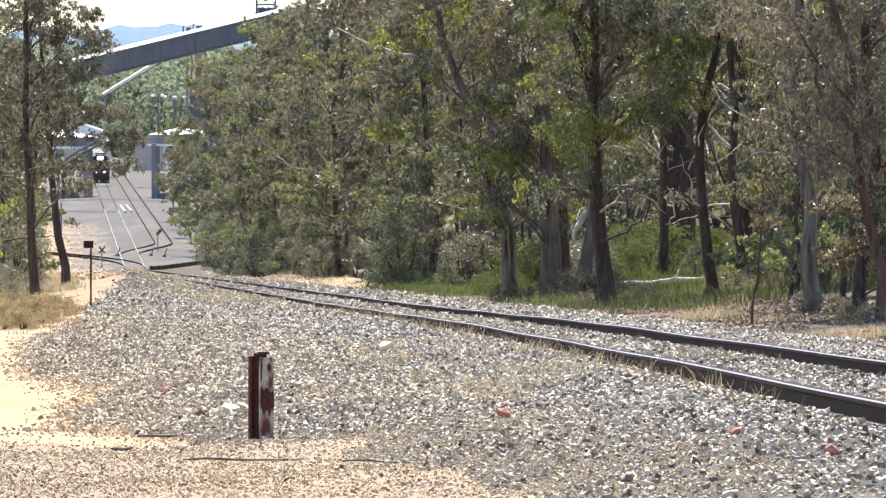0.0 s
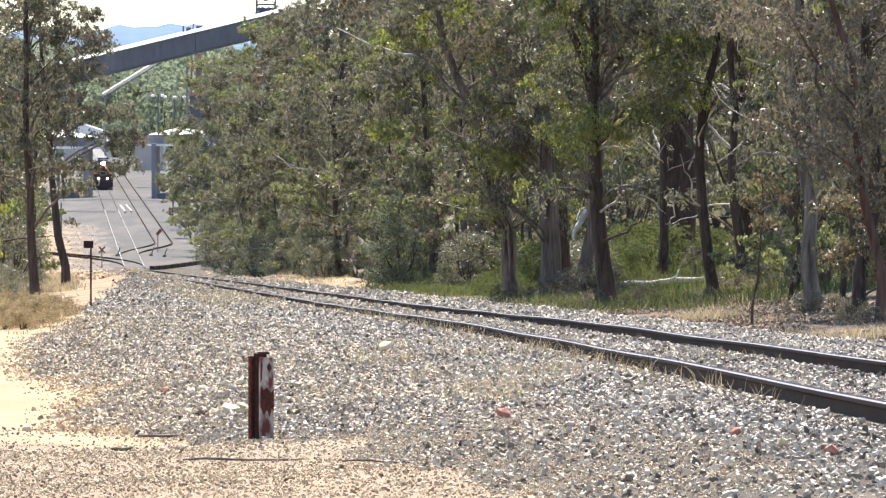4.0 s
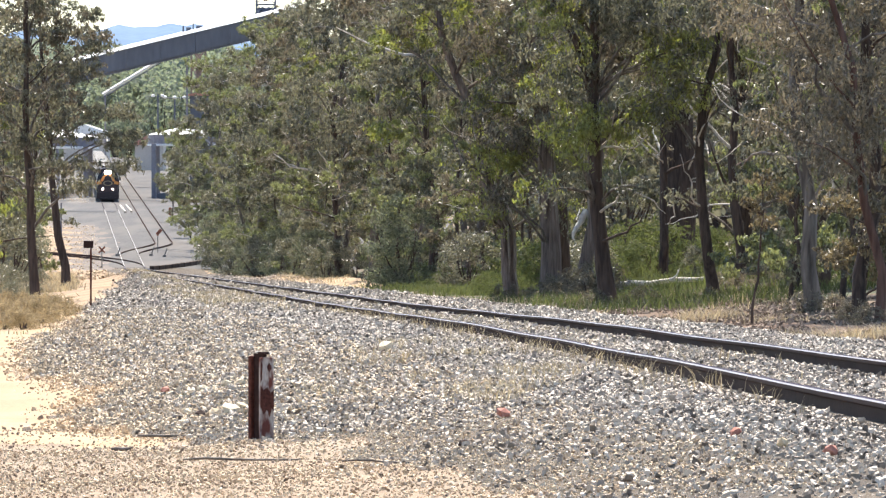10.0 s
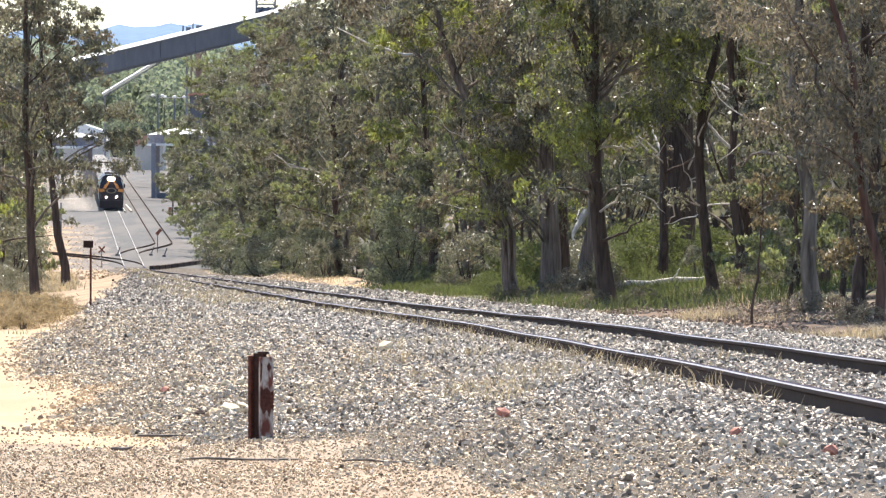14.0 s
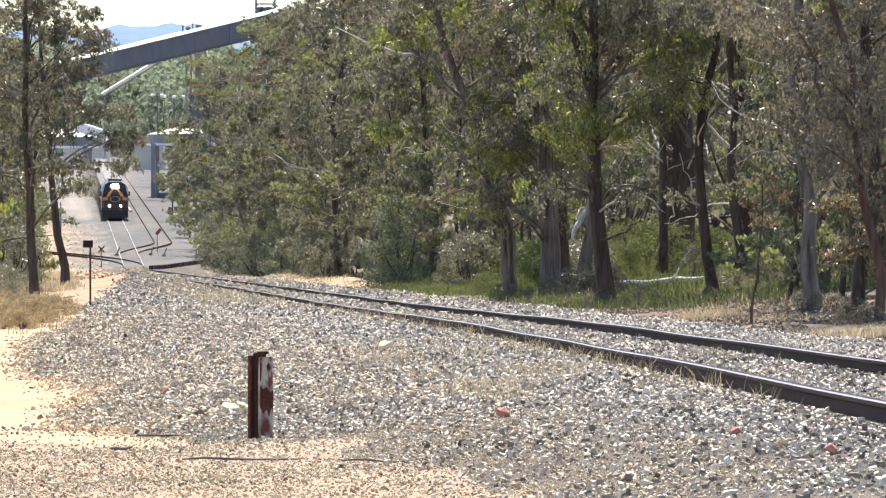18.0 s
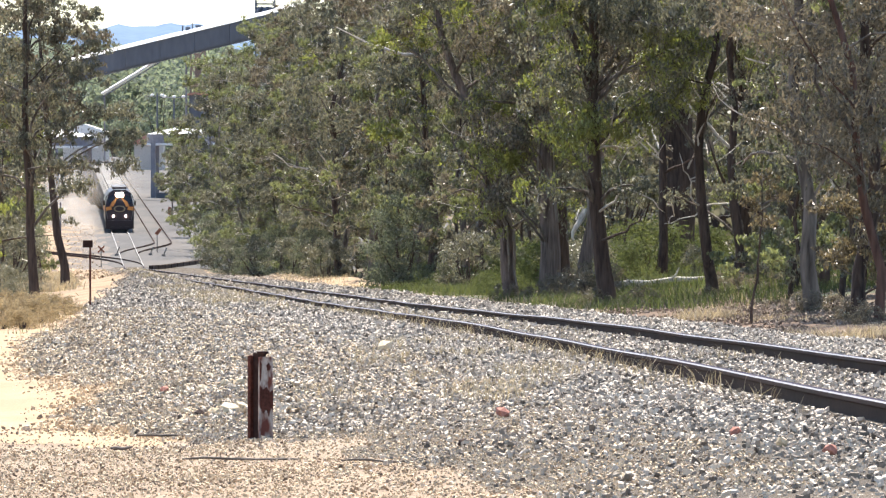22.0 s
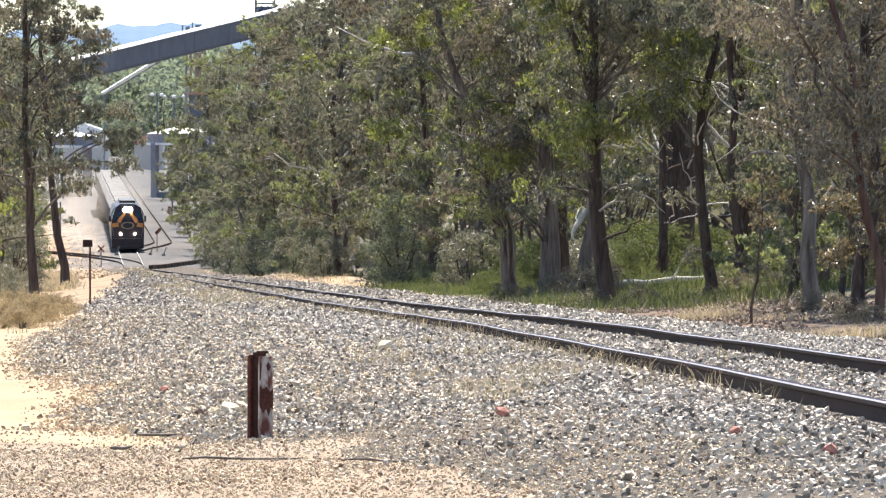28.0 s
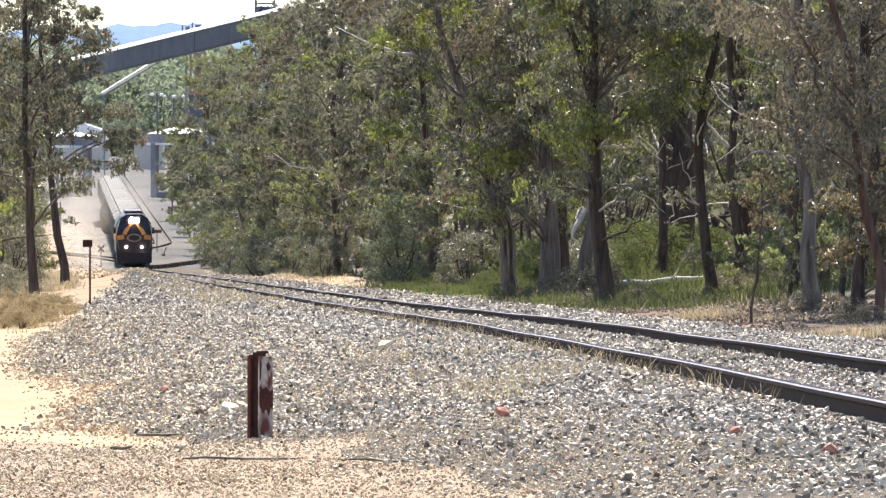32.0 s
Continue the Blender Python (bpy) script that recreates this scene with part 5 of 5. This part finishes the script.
# head tower at the gallery's upper end
tower = tagged(empty("head_tower", -26.2, Y1 + 4, float(land(-26.2, Y1))), "open steel elevator head tower above the conveyor", "tower")
for dx in (-1.4, 1.4):
    for dy in (-1.4, 1.4):
        part("column", strut(bmesh.new(), (dx, dy, -0.5), (dx, dy, 30.5), 0.12), M["clad"], tower)
for k in range(10):
    z = 1.0 + 2.9 * k
    for sgn in (-1, 1):
        part("brace", strut(bmesh.new(), (-1.4 * sgn, -1.4, z), (1.4 * sgn, -1.4, z + 2.9), 0.07), M["clad"], tower)
        part("girt", strut(bmesh.new(), (-1.4, 1.4 * sgn, z), (1.4, 1.4 * sgn, z), 0.09), M["clad"], tower)
bm = bmesh.new()
box(bm, -1.7, 1.7, -1.7, 1.7, 27.8, 28.0, 0.03)
part("platform", bm, M["clad"], tower)
bm = bmesh.new()
box(bm, -1.3, 0.9, -1.2, 1.2, 23.4, 26.6, 0.05)
part("head_box", bm, M["clad"], tower)
bm = bmesh.new()
bmesh.ops.create_cone(bm, cap_ends=True, segments=14, radius1=0.75, radius2=0.75, depth=1.0, matrix=pose(0.2, -0.8, 29.2, 90))
part("drive_drum", bm, M["clad"], tower)

for dx in (0.0, 0.95, 1.9):
    v, f = tube([(-1.7 + dx, -3.2, 23.4), (-1.65 + dx, -3.1, 24.5), (-1.45 + dx, -2.9, 25.4), (-1.05 + dx, -2.5, 26.1), (-0.4 + dx, -1.9, 26.5)], [0.26] * 5, 10)
    part("spout", mesh_np("spout", v, f, [M["clad"]], smooth=True), None, tower)

# slanting white grain tube
tube_thing = tagged(empty("grain_tube"), "slanting white grain delivery tube", "conveyor")
part("tube", strut(bmesh.new(), (-54.6, 1090, 14.4), (-45.4, 1090, 20.0), 0.16, 10), M["white"], tube_thing)
bm = bmesh.new()
for dy, dz in ((-0.42, 0.0), (0.0, 0.22), (0.42, 0.0)):
    for x, z in ((-54.8, 14.5), (-45.2, 20.34)):
        bm.verts.new((x, 1090 + dy, z + dz))
        bm.verts.new((x, 1090 + dy, z + dz - 0.05))
bmesh.ops.convex_hull(bm, input=bm.verts)
part("cover", bm, M["white"], tube_thing, "white sheet-metal cover")
part("walkway", strut(bmesh.new(), (-54.5, 1090.2, 14.05), (-45.3, 1090.2, 19.65), 0.10, 6), M["clad"], tube_thing)
for x, z in ((-54.3, 14.4),):
    part("trestle_leg", strut(bmesh.new(), (x, 1090.3, float(land(x, 1090)) - 0.3), (x, 1090.3, z), 0.12), M["steel"], tube_thing)

# brown lattice elevator tower and a mast
lx, ly = -38.2, 1060.0
lt = tagged(empty("elevator_tower", lx, ly, float(land(lx, ly))), "brown steel lattice elevator tower behind the trees", "tower")
for dx in (-1.1, 1.1):
    for dy in (-1.1, 1.1):
        part("column", strut(bmesh.new(), (dx, dy, -0.5), (dx, dy, 20.6), 0.13, 6), M["brick"], lt)
for k in range(7):
    z = 0.4 + 2.9 * k
    for dy in (-1.1, 1.1):
        for sgn in (-1, 1):
            part("brace", strut(bmesh.new(), (-1.1 * sgn, dy, z), (1.1 * sgn, dy, z + 2.9), 0.09, 6), M["brick"], lt)
        part("girt", strut(bmesh.new(), (-1.1, dy, z), (1.1, dy, z), 0.09, 6), M["brick"], lt)
bm = bmesh.new()
box(bm, -0.45, 0.45, -0.4, 0.4, -0.5, 20.0, 0.03)
part("leg_casing", bm, M["brick"], lt)


def pole(x, y, height, r, material, label, lamps=0):
    z = float(land(x, y))
    p = tagged(empty("light_pole" if lamps else "pole", x, y, z), label, "pole")
    part("mast", strut(bmesh.new(), (0, 0, -0.3), (0, 0, height), r), material, p)
    for k in range(lamps):
        dx = (k - (lamps - 1) / 2) * 1.6
        bm = bmesh.new()
        bmesh.ops.create_uvsphere(bm, u_segments=10, v_segments=6, radius=0.36, matrix=pose(dx, -0.3, height - 0.3) @ Matrix.Diagonal((1, 0.8, 0.7, 1)))
        part("lamp_head", bm, M["white"], p, "white lamp head", smooth=True)
    if lamps:
        part("crossarm", strut(bmesh.new(), (-0.8 * lamps, 0, height - 0.45), (0.8 * lamps, 0, height - 0.45), 0.07), material, p)
    return p


pole(-37.9, 1004, 22.0, 0.15, M["steel"], "tall grey steel mast by the conveyor")
pole(-47.5, 1130, 13.6, 0.14, M["clad"], "yard light pole with white lamp heads", 2)
pole(-44.7, 1130, 13.4, 0.14, M["clad"], "yard light pole with white lamp heads", 3)
pole(-34.0, 604, 4.4, 0.07, M["steel"], "thin pale pole beside the dirt bank")


def shed(name, x0, x1, y, depth, wall, ridge, wall_mat, roof_mat, label, doors=1):
    z = float(land((x0 + x1) / 2, y))
    s = tagged(empty(name, (x0 + x1) / 2, y, z), label, "building")
    w = (x1 - x0) / 2
    bm = bmesh.new()
    box(bm, -w, w, 0, depth, -0.5, wall)
    part("wall", bm, wall_mat, s)
    part("roof", prism(bmesh.new(), [(-w - 0.4, wall - 0.1), (w + 0.4, wall - 0.1), (w + 0.4, wall + 0.1), (0, ridge), (-w - 0.4, wall + 0.1)], -0.5, depth + 0.5), roof_mat, s)
    for k in range(doors):
        dx = -w + (k + 0.5) * 2 * w / doors
        bm = bmesh.new()
        box(bm, dx - min(1.6, 0.3 * w), dx + min(1.6, 0.3 * w), -0.06, 0.05, -0.1, wall * 0.6)
        part("door", bm, M["clad"], s)
    return s


shed("shed", -54.5, -49.5, 1200, 12, 4.6, 6.4, M["wash"], M["redroof"], "low pale shed with a faded red roof", 0)
shed("shed", -38.8, -31.0, 1040, 10, 13.6, 14.5, M["clad"], M["redroof"], "tall dark shed with a faded red roof", 2)
shed("shed", -66.0, -58.5, 1180, 12, 6.5, 8.0, M["wash"], M["white"], "low pale shed with a pale roof", 0)

# small lineside signals
M["signal"] = mat("faded_red_paint", (0.20, 0.07, 0.045), (0.33, 0.13, 0.085), 0.8, scale=4, fine=30, bump=0.2)


def stand(x_off, y, height, label, cross):
    x, y, z = on_land(x_off, y)
    s = tagged(empty("lineside_signal", x, y, z), label, "signal")
    part("post", strut(bmesh.new(), (0, 0, -0.2), (0, 0, height), 0.04), M["grime"], s)
    if cross:
        for a in (45, -45):
            bm = bmesh.new()
            box(bm, -0.36, 0.36, -0.02, 0.02, -0.06, 0.06)
            bmesh.ops.transform(bm, matrix=pose(0, -0.06, height - 0.1, 0, a), verts=bm.verts)
            part("board", bm, M["signal"], s, "rust-red crossed board")
    return s


stand(-2.6, 549, 1.55, "small rust-red crossed warning board", True)
flag = stand(2.65, 600, 1.85, "points indicator with a dark red target", False)
bm = bmesh.new()
box(bm, -0.32, 0.32, -0.05, -0.01, -0.14, 0.14, 0.03)
target = part("target", bm, M["signal"], flag, "dark red target")
target.matrix_basis = pose(0.1, 0, 1.80, 0, -50)
mark = stand(6.2, 752, 1.3, "small rusty marker beside the siding", False)
bm = bmesh.new()
box(bm, -0.18, 0.18, -0.06, -0.01, 0.5, 1.35, 0.03)
part("plate", bm, M["signal"], mark)
for o, y in ((0.45 - 1.5, 586), (1.9, 588), (3.0, 585)):
    x, y, z = on_land(o, y)
    lever = tagged(empty("points_lever", x, y, z), "small grey points lever on its stand", "lever")
    bm = bmesh.new()
    box(bm, -0.15, 0.15, -0.3, 0.3, -0.05, 0.18, 0.02)
    part("base", bm, M["grime"], lever)
    part("handle", strut(bmesh.new(), (0, 0, 0.1), (0.25, 0, 0.75), 0.05), M["grime"], lever)

# ---------------------------------------------------------------- distance
def ridge(name, y, depth, profile, material, label, seed):
    """A long hill across the view: height by a smooth profile with small bumps."""
    rng = np.random.default_rng(seed)
    xs = np.linspace(-900, 900, 361)
    verts, faces = [], []
    for x in xs:
        h = profile(x) + 1.2 * noise.noise((x * 0.03, seed, 0)) * profile(x) * 0.05 + 0.6 * math.sin(x * 0.9) + 0.5 * math.sin(x * 2.3)
        for yy, f in ((y - depth, 0.0), (y - depth * 0.5, 0.62), (y, 1.0), (y + depth, 0.3)):
            verts.append((x, yy, -6 + f * (h + 6)))
    for i in range(len(xs) - 1):
        for k in range(3):
            a = 4 * i + k
            faces.append((a, a + 4, a + 5, a + 1))
    return tagged(new(name, mesh_np(name, verts, faces, [material], smooth=True)), label, "hill", kind="structure")


# the blue of aerial haze is put into the skyline hills' colour
M["blue"] = mat("haze_painted_hill", (0.12, 0.17, 0.25), (0.15, 0.21, 0.30), 1.0, scale=0.01, fine=0.1, bump=0.2, depth=3, spec=0.0)
# hillside green lightened to hold some haze as well
M["far"] = mat("haze_lightened_hill", (0.08, 0.10, 0.075), (0.15, 0.17, 0.13), 1.0, scale=0.05, fine=0.4, bump=0.8, depth=2, spec=0.0)
ridge("backdrop_hill", 4500, 500, lambda x: 97 + 2.5 * math.sin(x * 0.03 + 0.4) + 1.5 * math.sin(x * 0.11), M["blue"], "wooded hills painted haze blue on the skyline", 3)
ridge("backdrop_hill", 2500, 350, lambda x: 45 + 5 * math.sin(x * 0.03), M["far"], "wooded hillside behind the yard", 4)
rng = np.random.default_rng(77)
cen, wide = [], []
for k in range(1500):
    y = float(rng.uniform(2120, 2500))
    up = (y - 2150) / 175 * 0.62 if y < 2325 else 0.62 + (y - 2325) / 175 * 0.38
    x = float(rng.uniform(-0.064, -0.028)) * y
    big = float(rng.uniform(1.6, 3.4))
    for j in range(3):
        cen.append((x + rng.normal() * big * 0.5, y + rng.normal(), -6 + max(0, up) * 51 + big * rng.uniform(0.2, 1.3))), wide.append(big)
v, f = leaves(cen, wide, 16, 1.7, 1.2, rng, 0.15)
tagged(new("far_woods", mesh_np("far_woods", v, f, [M["farleaf"]])), "haze-tinted green trees behind the yard", "trees", kind="stuff")

# ---------------------------------------------------------------- the train
SHELL = [(-1.46, 1.15), (1.46, 1.15), (1.46, 3.0), (1.36, 3.45), (1.05, 3.95), (0.55, 4.2), (-0.55, 4.2), (-1.05, 3.95), (-1.36, 3.45), (-1.46, 3.0)]


def flat(outline, y0, y1):
    return prism(bmesh.new(), outline, y0, y1)


loco = tagged(empty("locomotive"), "dark plum diesel locomotive with orange chevrons and lit headlight", "locomotive")
part("body", flat(SHELL, 2.6, 20.3), M["navy"], loco)
# raked cab: lower nose upright, windscreen leaning back
bm = bmesh.new()
low = [(-1.42, 0.25, 1.1), (1.42, 0.25, 1.1), (1.42, 0.32, 2.5), (-1.42, 0.32, 2.5)]
top = [(-1.08, 0.95, 3.85), (1.08, 0.95, 3.85), (0.6, 1.05, 4.16), (-0.6, 1.05, 4.16)]
back = [(-1.46, 2.62, 1.1), (1.46, 2.62, 1.1), (1.46, 2.62, 3.0), (-1.46, 2.62, 3.0), (1.05, 2.62, 3.95), (-1.05, 2.62, 3.95), (0.55, 2.62, 4.2), (-0.55, 2.62, 4.2)]
vs = [bm.verts.new(p) for p in low + top + back]
bmesh.ops.convex_hull(bm, input=vs)
part("cab", bm, M["navy"], loco)
bm = bmesh.new()
box(bm, -1.42, 1.42, 0.0, 0.7, 0.28, 1.15, 0.08)
part("pilot", bm, M["navy"], loco)
bm = bmesh.new()
box(bm, -1.0, 1.0, -0.12, 0.05, 0.22, 0.5, 0.05)
part("snow_plate", bm, M["navy"], loco)


def on_front(x, z):
    """The front's depth at a height: upright below, leaning back above."""
    return (0.25 + 0.05 * (z - 1.1)) if z < 2.5 else (0.32 + (z - 2.5) * 0.46)


def stripe(points, width, material, name, label="", lift=0.03):
    """A painted band on the sloping front, as a thin raised plate."""
    bm = bmesh.new()
    for (x0, z0), (x1, z1) in zip(points, points[1:]):
        d = Vector((x1 - x0, z1 - z0)).normalized()
        nrm = Vector((-d.y, d.x)) * width / 2
        ring = [(x0 + nrm.x, z0 + nrm.y), (x0 - nrm.x, z0 - nrm.y), (x1 - nrm.x, z1 - nrm.y), (x1 + nrm.x, z1 + nrm.y)]
        a = [bm.verts.new((x, on_front(x, z) - lift, z)) for x, z in ring]
        b = [bm.verts.new((x, on_front(x, z) + 0.02, z)) for x, z in ring]
        bm.faces.new(a), bm.faces.new(b[::-1])
        for i in range(4):
            bm.faces.new((a[i], b[i], b[(i + 1) % 4], a[(i + 1) % 4]))
    bmesh.ops.recalc_face_normals(bm, faces=bm.faces)
    return part(name, bm, material, loco, label)


for sgn in (-1, 1):
    stripe([(sgn * 0.25, 3.55), (sgn * 0.8, 2.55)], 0.32, M["gold"], "chevron", "orange painted chevron")
    stripe([(sgn * 0.8, 2.36), (sgn * 1.36, 2.28)], 0.36, M["gold"], "band", "orange painted band")
    stripe([(sgn * 0.55, 3.5), (sgn * 1.15, 2.95)], 0.5, M["glass"], "windscreen", "dark windscreen", 0.05)
    stripe([(sgn * 1.20, 1.30), (sgn * 1.34, 2.1)], 0.05, M["grime"], "handrail", "grey handrail", 0.08)
    for x, z, r, m, nm in ((0.62, 1.55, 0.105, "lamp2", "ditch_light"), (0.16, 3.66, 0.24, "lamp", "headlight")):
        bm = bmesh.new()
        bmesh.ops.create_cone(bm, cap_ends=True, segments=16, radius1=r, radius2=r, depth=0.12, matrix=pose(sgn * x, on_front(x, z) - 0.06, z, 90))
        part(nm, bm, M[m], loco, "lit lamp")
    bm = bmesh.new()
    box(bm, sgn * 1.55 - 0.09, sgn * 1.55 + 0.09, 1.4, 1.6, 2.6, 3.1, 0.03)
    part("mirror", bm, M["glass"], loco)
for name, rx, rz, hole, material, label, lift in (("emblem_ring", 0.60, 0.32, 0.74, M["brass"], "grey-gold oval ring", 0.05),):
    bm = bmesh.new()
    ring = []
    for k in range(24):
        c, q = math.cos(k * math.pi / 12), math.sin(k * math.pi / 12)
        ring.append([bm.verts.new((c * rx * f, on_front(0, 2.28 + q * rz * f) - d, 2.28 + q * rz * f)) for f, d in ((1, 0.0), (1, lift), (hole, lift), (hole, 0.0))])
    for k in range(24):
        p, q = ring[k], ring[(k + 1) % 24]
        for j in range(3):
            bm.faces.new((p[j], p[j + 1], q[j + 1], q[j]))
    bmesh.ops.recalc_face_normals(bm, faces=bm.faces)
    part(name, bm, material, loco, label)
stripe([(-0.28, 2.75), (0.0, 3.25), (0.28, 2.75)], 0.22, M["navy"], "centre_post", "", 0.05)
bm = bmesh.new()
box(bm, -0.58, 0.58, on_front(0, 3.66) - 0.05, 1.5, 3.36, 3.98, 0.06)
part("lamp_box", bm, M["navy"], loco)
for y in (4.0, 7.5, 11.0, 14.5):
    bm = bmesh.new()
    box(bm, -0.7, 0.7, y, y + 2.2, 4.15, 4.42, 0.06)
    part("roof_fan", bm, M["navy"], loco)
for sgn in (-1, 1):
    bm = bmesh.new()
    box(bm, sgn * 1.47 - 0.02, sgn * 1.47 + 0.02, 3.0, 20.0, 2.0, 2.5)
    part("side_band", bm, M["gold"], loco, "orange side band")


def wheelset(parent, y):
    axle = part("axle", strut(bmesh.new(), (-0.85, y, 0.47), (0.85, y, 0.47), 0.08), M["grime"], parent)
    for sgn in (-1, 1):
        bm = bmesh.new()
        bmesh.ops.create_cone(bm, cap_ends=True, segments=20, radius1=0.47, radius2=0.47, depth=0.13, matrix=pose(sgn * 0.8, y, 0.47, 0, 90))
        part("wheel", bm, M["grime"], axle)


for y in (2.6, 4.4, 6.2, 14.2, 16.0, 17.8):
    wheelset(loco, y)
for y in (1.9, 13.5):
    bm = bmesh.new()
    box(bm, -1.15, 1.15, y, y + 5.0, 0.45, 1.0, 0.08)
    part("bogie_frame", bm, M["grime"], loco)
bm = bmesh.new()
box(bm, -1.3, 1.3, 7.3, 13.0, 0.3, 1.15, 0.12)
part("fuel_tank", bm, M["navy"], loco)

wagon = tagged(empty("hopper_wagon"), "grimy pale grey hopper wagon in the train", "wagon", "wagons of the train")
part("body", flat([(-0.9, 0.95), (0.9, 0.95), (1.38, 1.7), (1.38, 3.3), (0.95, 3.62), (-0.95, 3.62), (-1.38, 3.3), (-1.38, 1.7)], 0.7, 14.2), M["hopper"], wagon)
for k in range(6):
    y = 1.6 + k * 2.3
    bm = bmesh.new()
    box(bm, -0.8, 0.8, y, y + 1.7, 3.6, 3.82, 0.05)
    part("roof_hatch", bm, M["grime"], wagon)
for k in range(9):
    for sgn in (-1, 1):
        bm = bmesh.new()
        y = 0.9 + k * 1.62
        box(bm, sgn * 1.42 - 0.05, sgn * 1.42 + 0.05, y, y + 0.14, 1.6, 3.35)
        part("rib", bm, M["hopper"], wagon)
bm = bmesh.new()
box(bm, -1.2, 1.2, 0.15, 14.8, 0.85, 1.1, 0.03)
part("underframe", bm, M["grime"], wagon)
for y in (1.6, 3.4, 11.5, 13.3):
    wheelset(wagon, y)
train = [(loco, 0.0), (wagon, 21.2)]
for k in range(1, 16):
    train.append((copy_thing(wagon, pose(0, 0, 0)), 21.2 + 15.2 * k))

# dust that the train stirs up: soft thin puffs that follow it
dust = bpy.data.materials.new("dust")
dust.use_nodes = True
n, l = dust.node_tree.nodes, dust.node_tree.links
co, mp, gr = n.new("ShaderNodeTexCoord"), n.new("ShaderNodeMapping"), n.new("ShaderNodeTexGradient")
mp.inputs["Scale"].default_value = (1, 0.0, 1)
gr.gradient_type = "QUADRATIC_SPHERE"
nz, mu, mu2 = n.new("ShaderNodeTexNoise"), n.new("ShaderNodeMath"), n.new("ShaderNodeMath")
nz.inputs["Scale"].default_value, nz.inputs["Detail"].default_value = 2.2, 3
mu.operation = mu2.operation = "MULTIPLY"
mu2.inputs[1].default_value = 0.72
l.new(co.outputs["Object"], mp.inputs["Vector"]), l.new(mp.outputs[0], gr.inputs[0]), l.new(co.outputs["Object"], nz.inputs["Vector"])
l.new(gr.outputs["Fac"], mu.inputs[0]), l.new(nz.outputs["Fac"], mu.inputs[1]), l.new(mu.outputs[0], mu2.inputs[0])
db, tl, tp, mix1, mix2 = n.new("ShaderNodeBsdfDiffuse"), n.new("ShaderNodeBsdfTranslucent"), n.new("ShaderNodeBsdfTransparent"), n.new("ShaderNodeMixShader"), n.new("ShaderNodeMixShader")
for b in (db, tl):
    b.inputs["Color"].default_value = (0.75, 0.67, 0.59, 1)
mix1.inputs[0].default_value = 0.62
l.new(db.outputs[0], mix1.inputs[1]), l.new(tl.outputs[0], mix1.inputs[2])
l.new(mu2.outputs[0], mix2.inputs[0]), l.new(tp.outputs[0], mix2.inputs[1]), l.new(mix1.outputs[0], mix2.inputs[2])
l.new(mix2.outputs[0], n["Material Output"].inputs["Surface"])
puffs = []
for side, back, sx, sz, up in ((-2.9, 3, 1.7, 2.2, 1.1), (-3.6, 12, 2.4, 3.0, 1.6), (-4.2, 26, 3.2, 4.0, 2.2), (-4.8, 48, 4.2, 5.0, 2.6), (-4.6, 84, 5.0, 5.4, 3.0), (-3.8, 130, 5.0, 5.4, 3.2), (0.3, 34, 2.6, 2.4, 3.4), (0.2, 62, 3.0, 2.8, 3.4), (0.4, 100, 3.6, 3.4, 3.4), (1.2, 160, 5.0, 4.6, 3.4)):
    bm = bmesh.new()
    bmesh.ops.create_icosphere(bm, subdivisions=3, radius=1.0)
    bmesh.ops.delete(bm, geom=[v for v in bm.verts if v.co.y > 0.05], context="VERTS")
    for v in bm.verts:
        v.co *= 1.12 + 0.10 * noise.noise(v.co * 1.7 + Vector((side, back, 0)))
    puff = part("dust_puff", bm, dust, None, smooth=True)
    puff.scale = (sx, 4, sz)
    puff.visible_shadow = False
    tagged(puff, "thin pale dust cloud trailing the train", "dust", "dust behind the train")
    puffs.append((puff, side, back, up, sz))


def motions():
    for thing, back in train:
        rows = []
        for t in (0, 2, 4, 6, 8, 10, 12, 14, 16, 18, 20, 22, 24, 26, 28, 30, 32):
            y = 1025 - 17.5 * t + 0.075 * t * t + back
            a, b = y - 6, y + 6
            m = look((0, 0, 0), (track_x(b) - track_x(a), 12, float(rail_z(b) - rail_z(a))))
            rows.append((t, Matrix.Translation((track_x(y), y, float(rail_z(a) + rail_z(b)) / 2)) @ m @ pose(0, 0, 0, -90)))
        walk(thing, rows)
    for puff, side, back, up, sz in puffs:
        rows = []
        for t in range(0, 33, 4):
            y = 1025 - 17.5 * t + 0.075 * t * t + back
            # the cloud thickens and climbs as the train gathers way
            rows.append((t, pose(track_x(y) + side, y, float(rail_z(y)) + up - 0.9 * sz * (1 - float(step(4, 20, t))))))
        walk(puff, rows)
    walk(target, [(t, pose(0.1, 0, 1.80, 0, a)) for t, a in ((0, -50), (28.2, -50), (29.6, 0), (32, 0))])


motions()
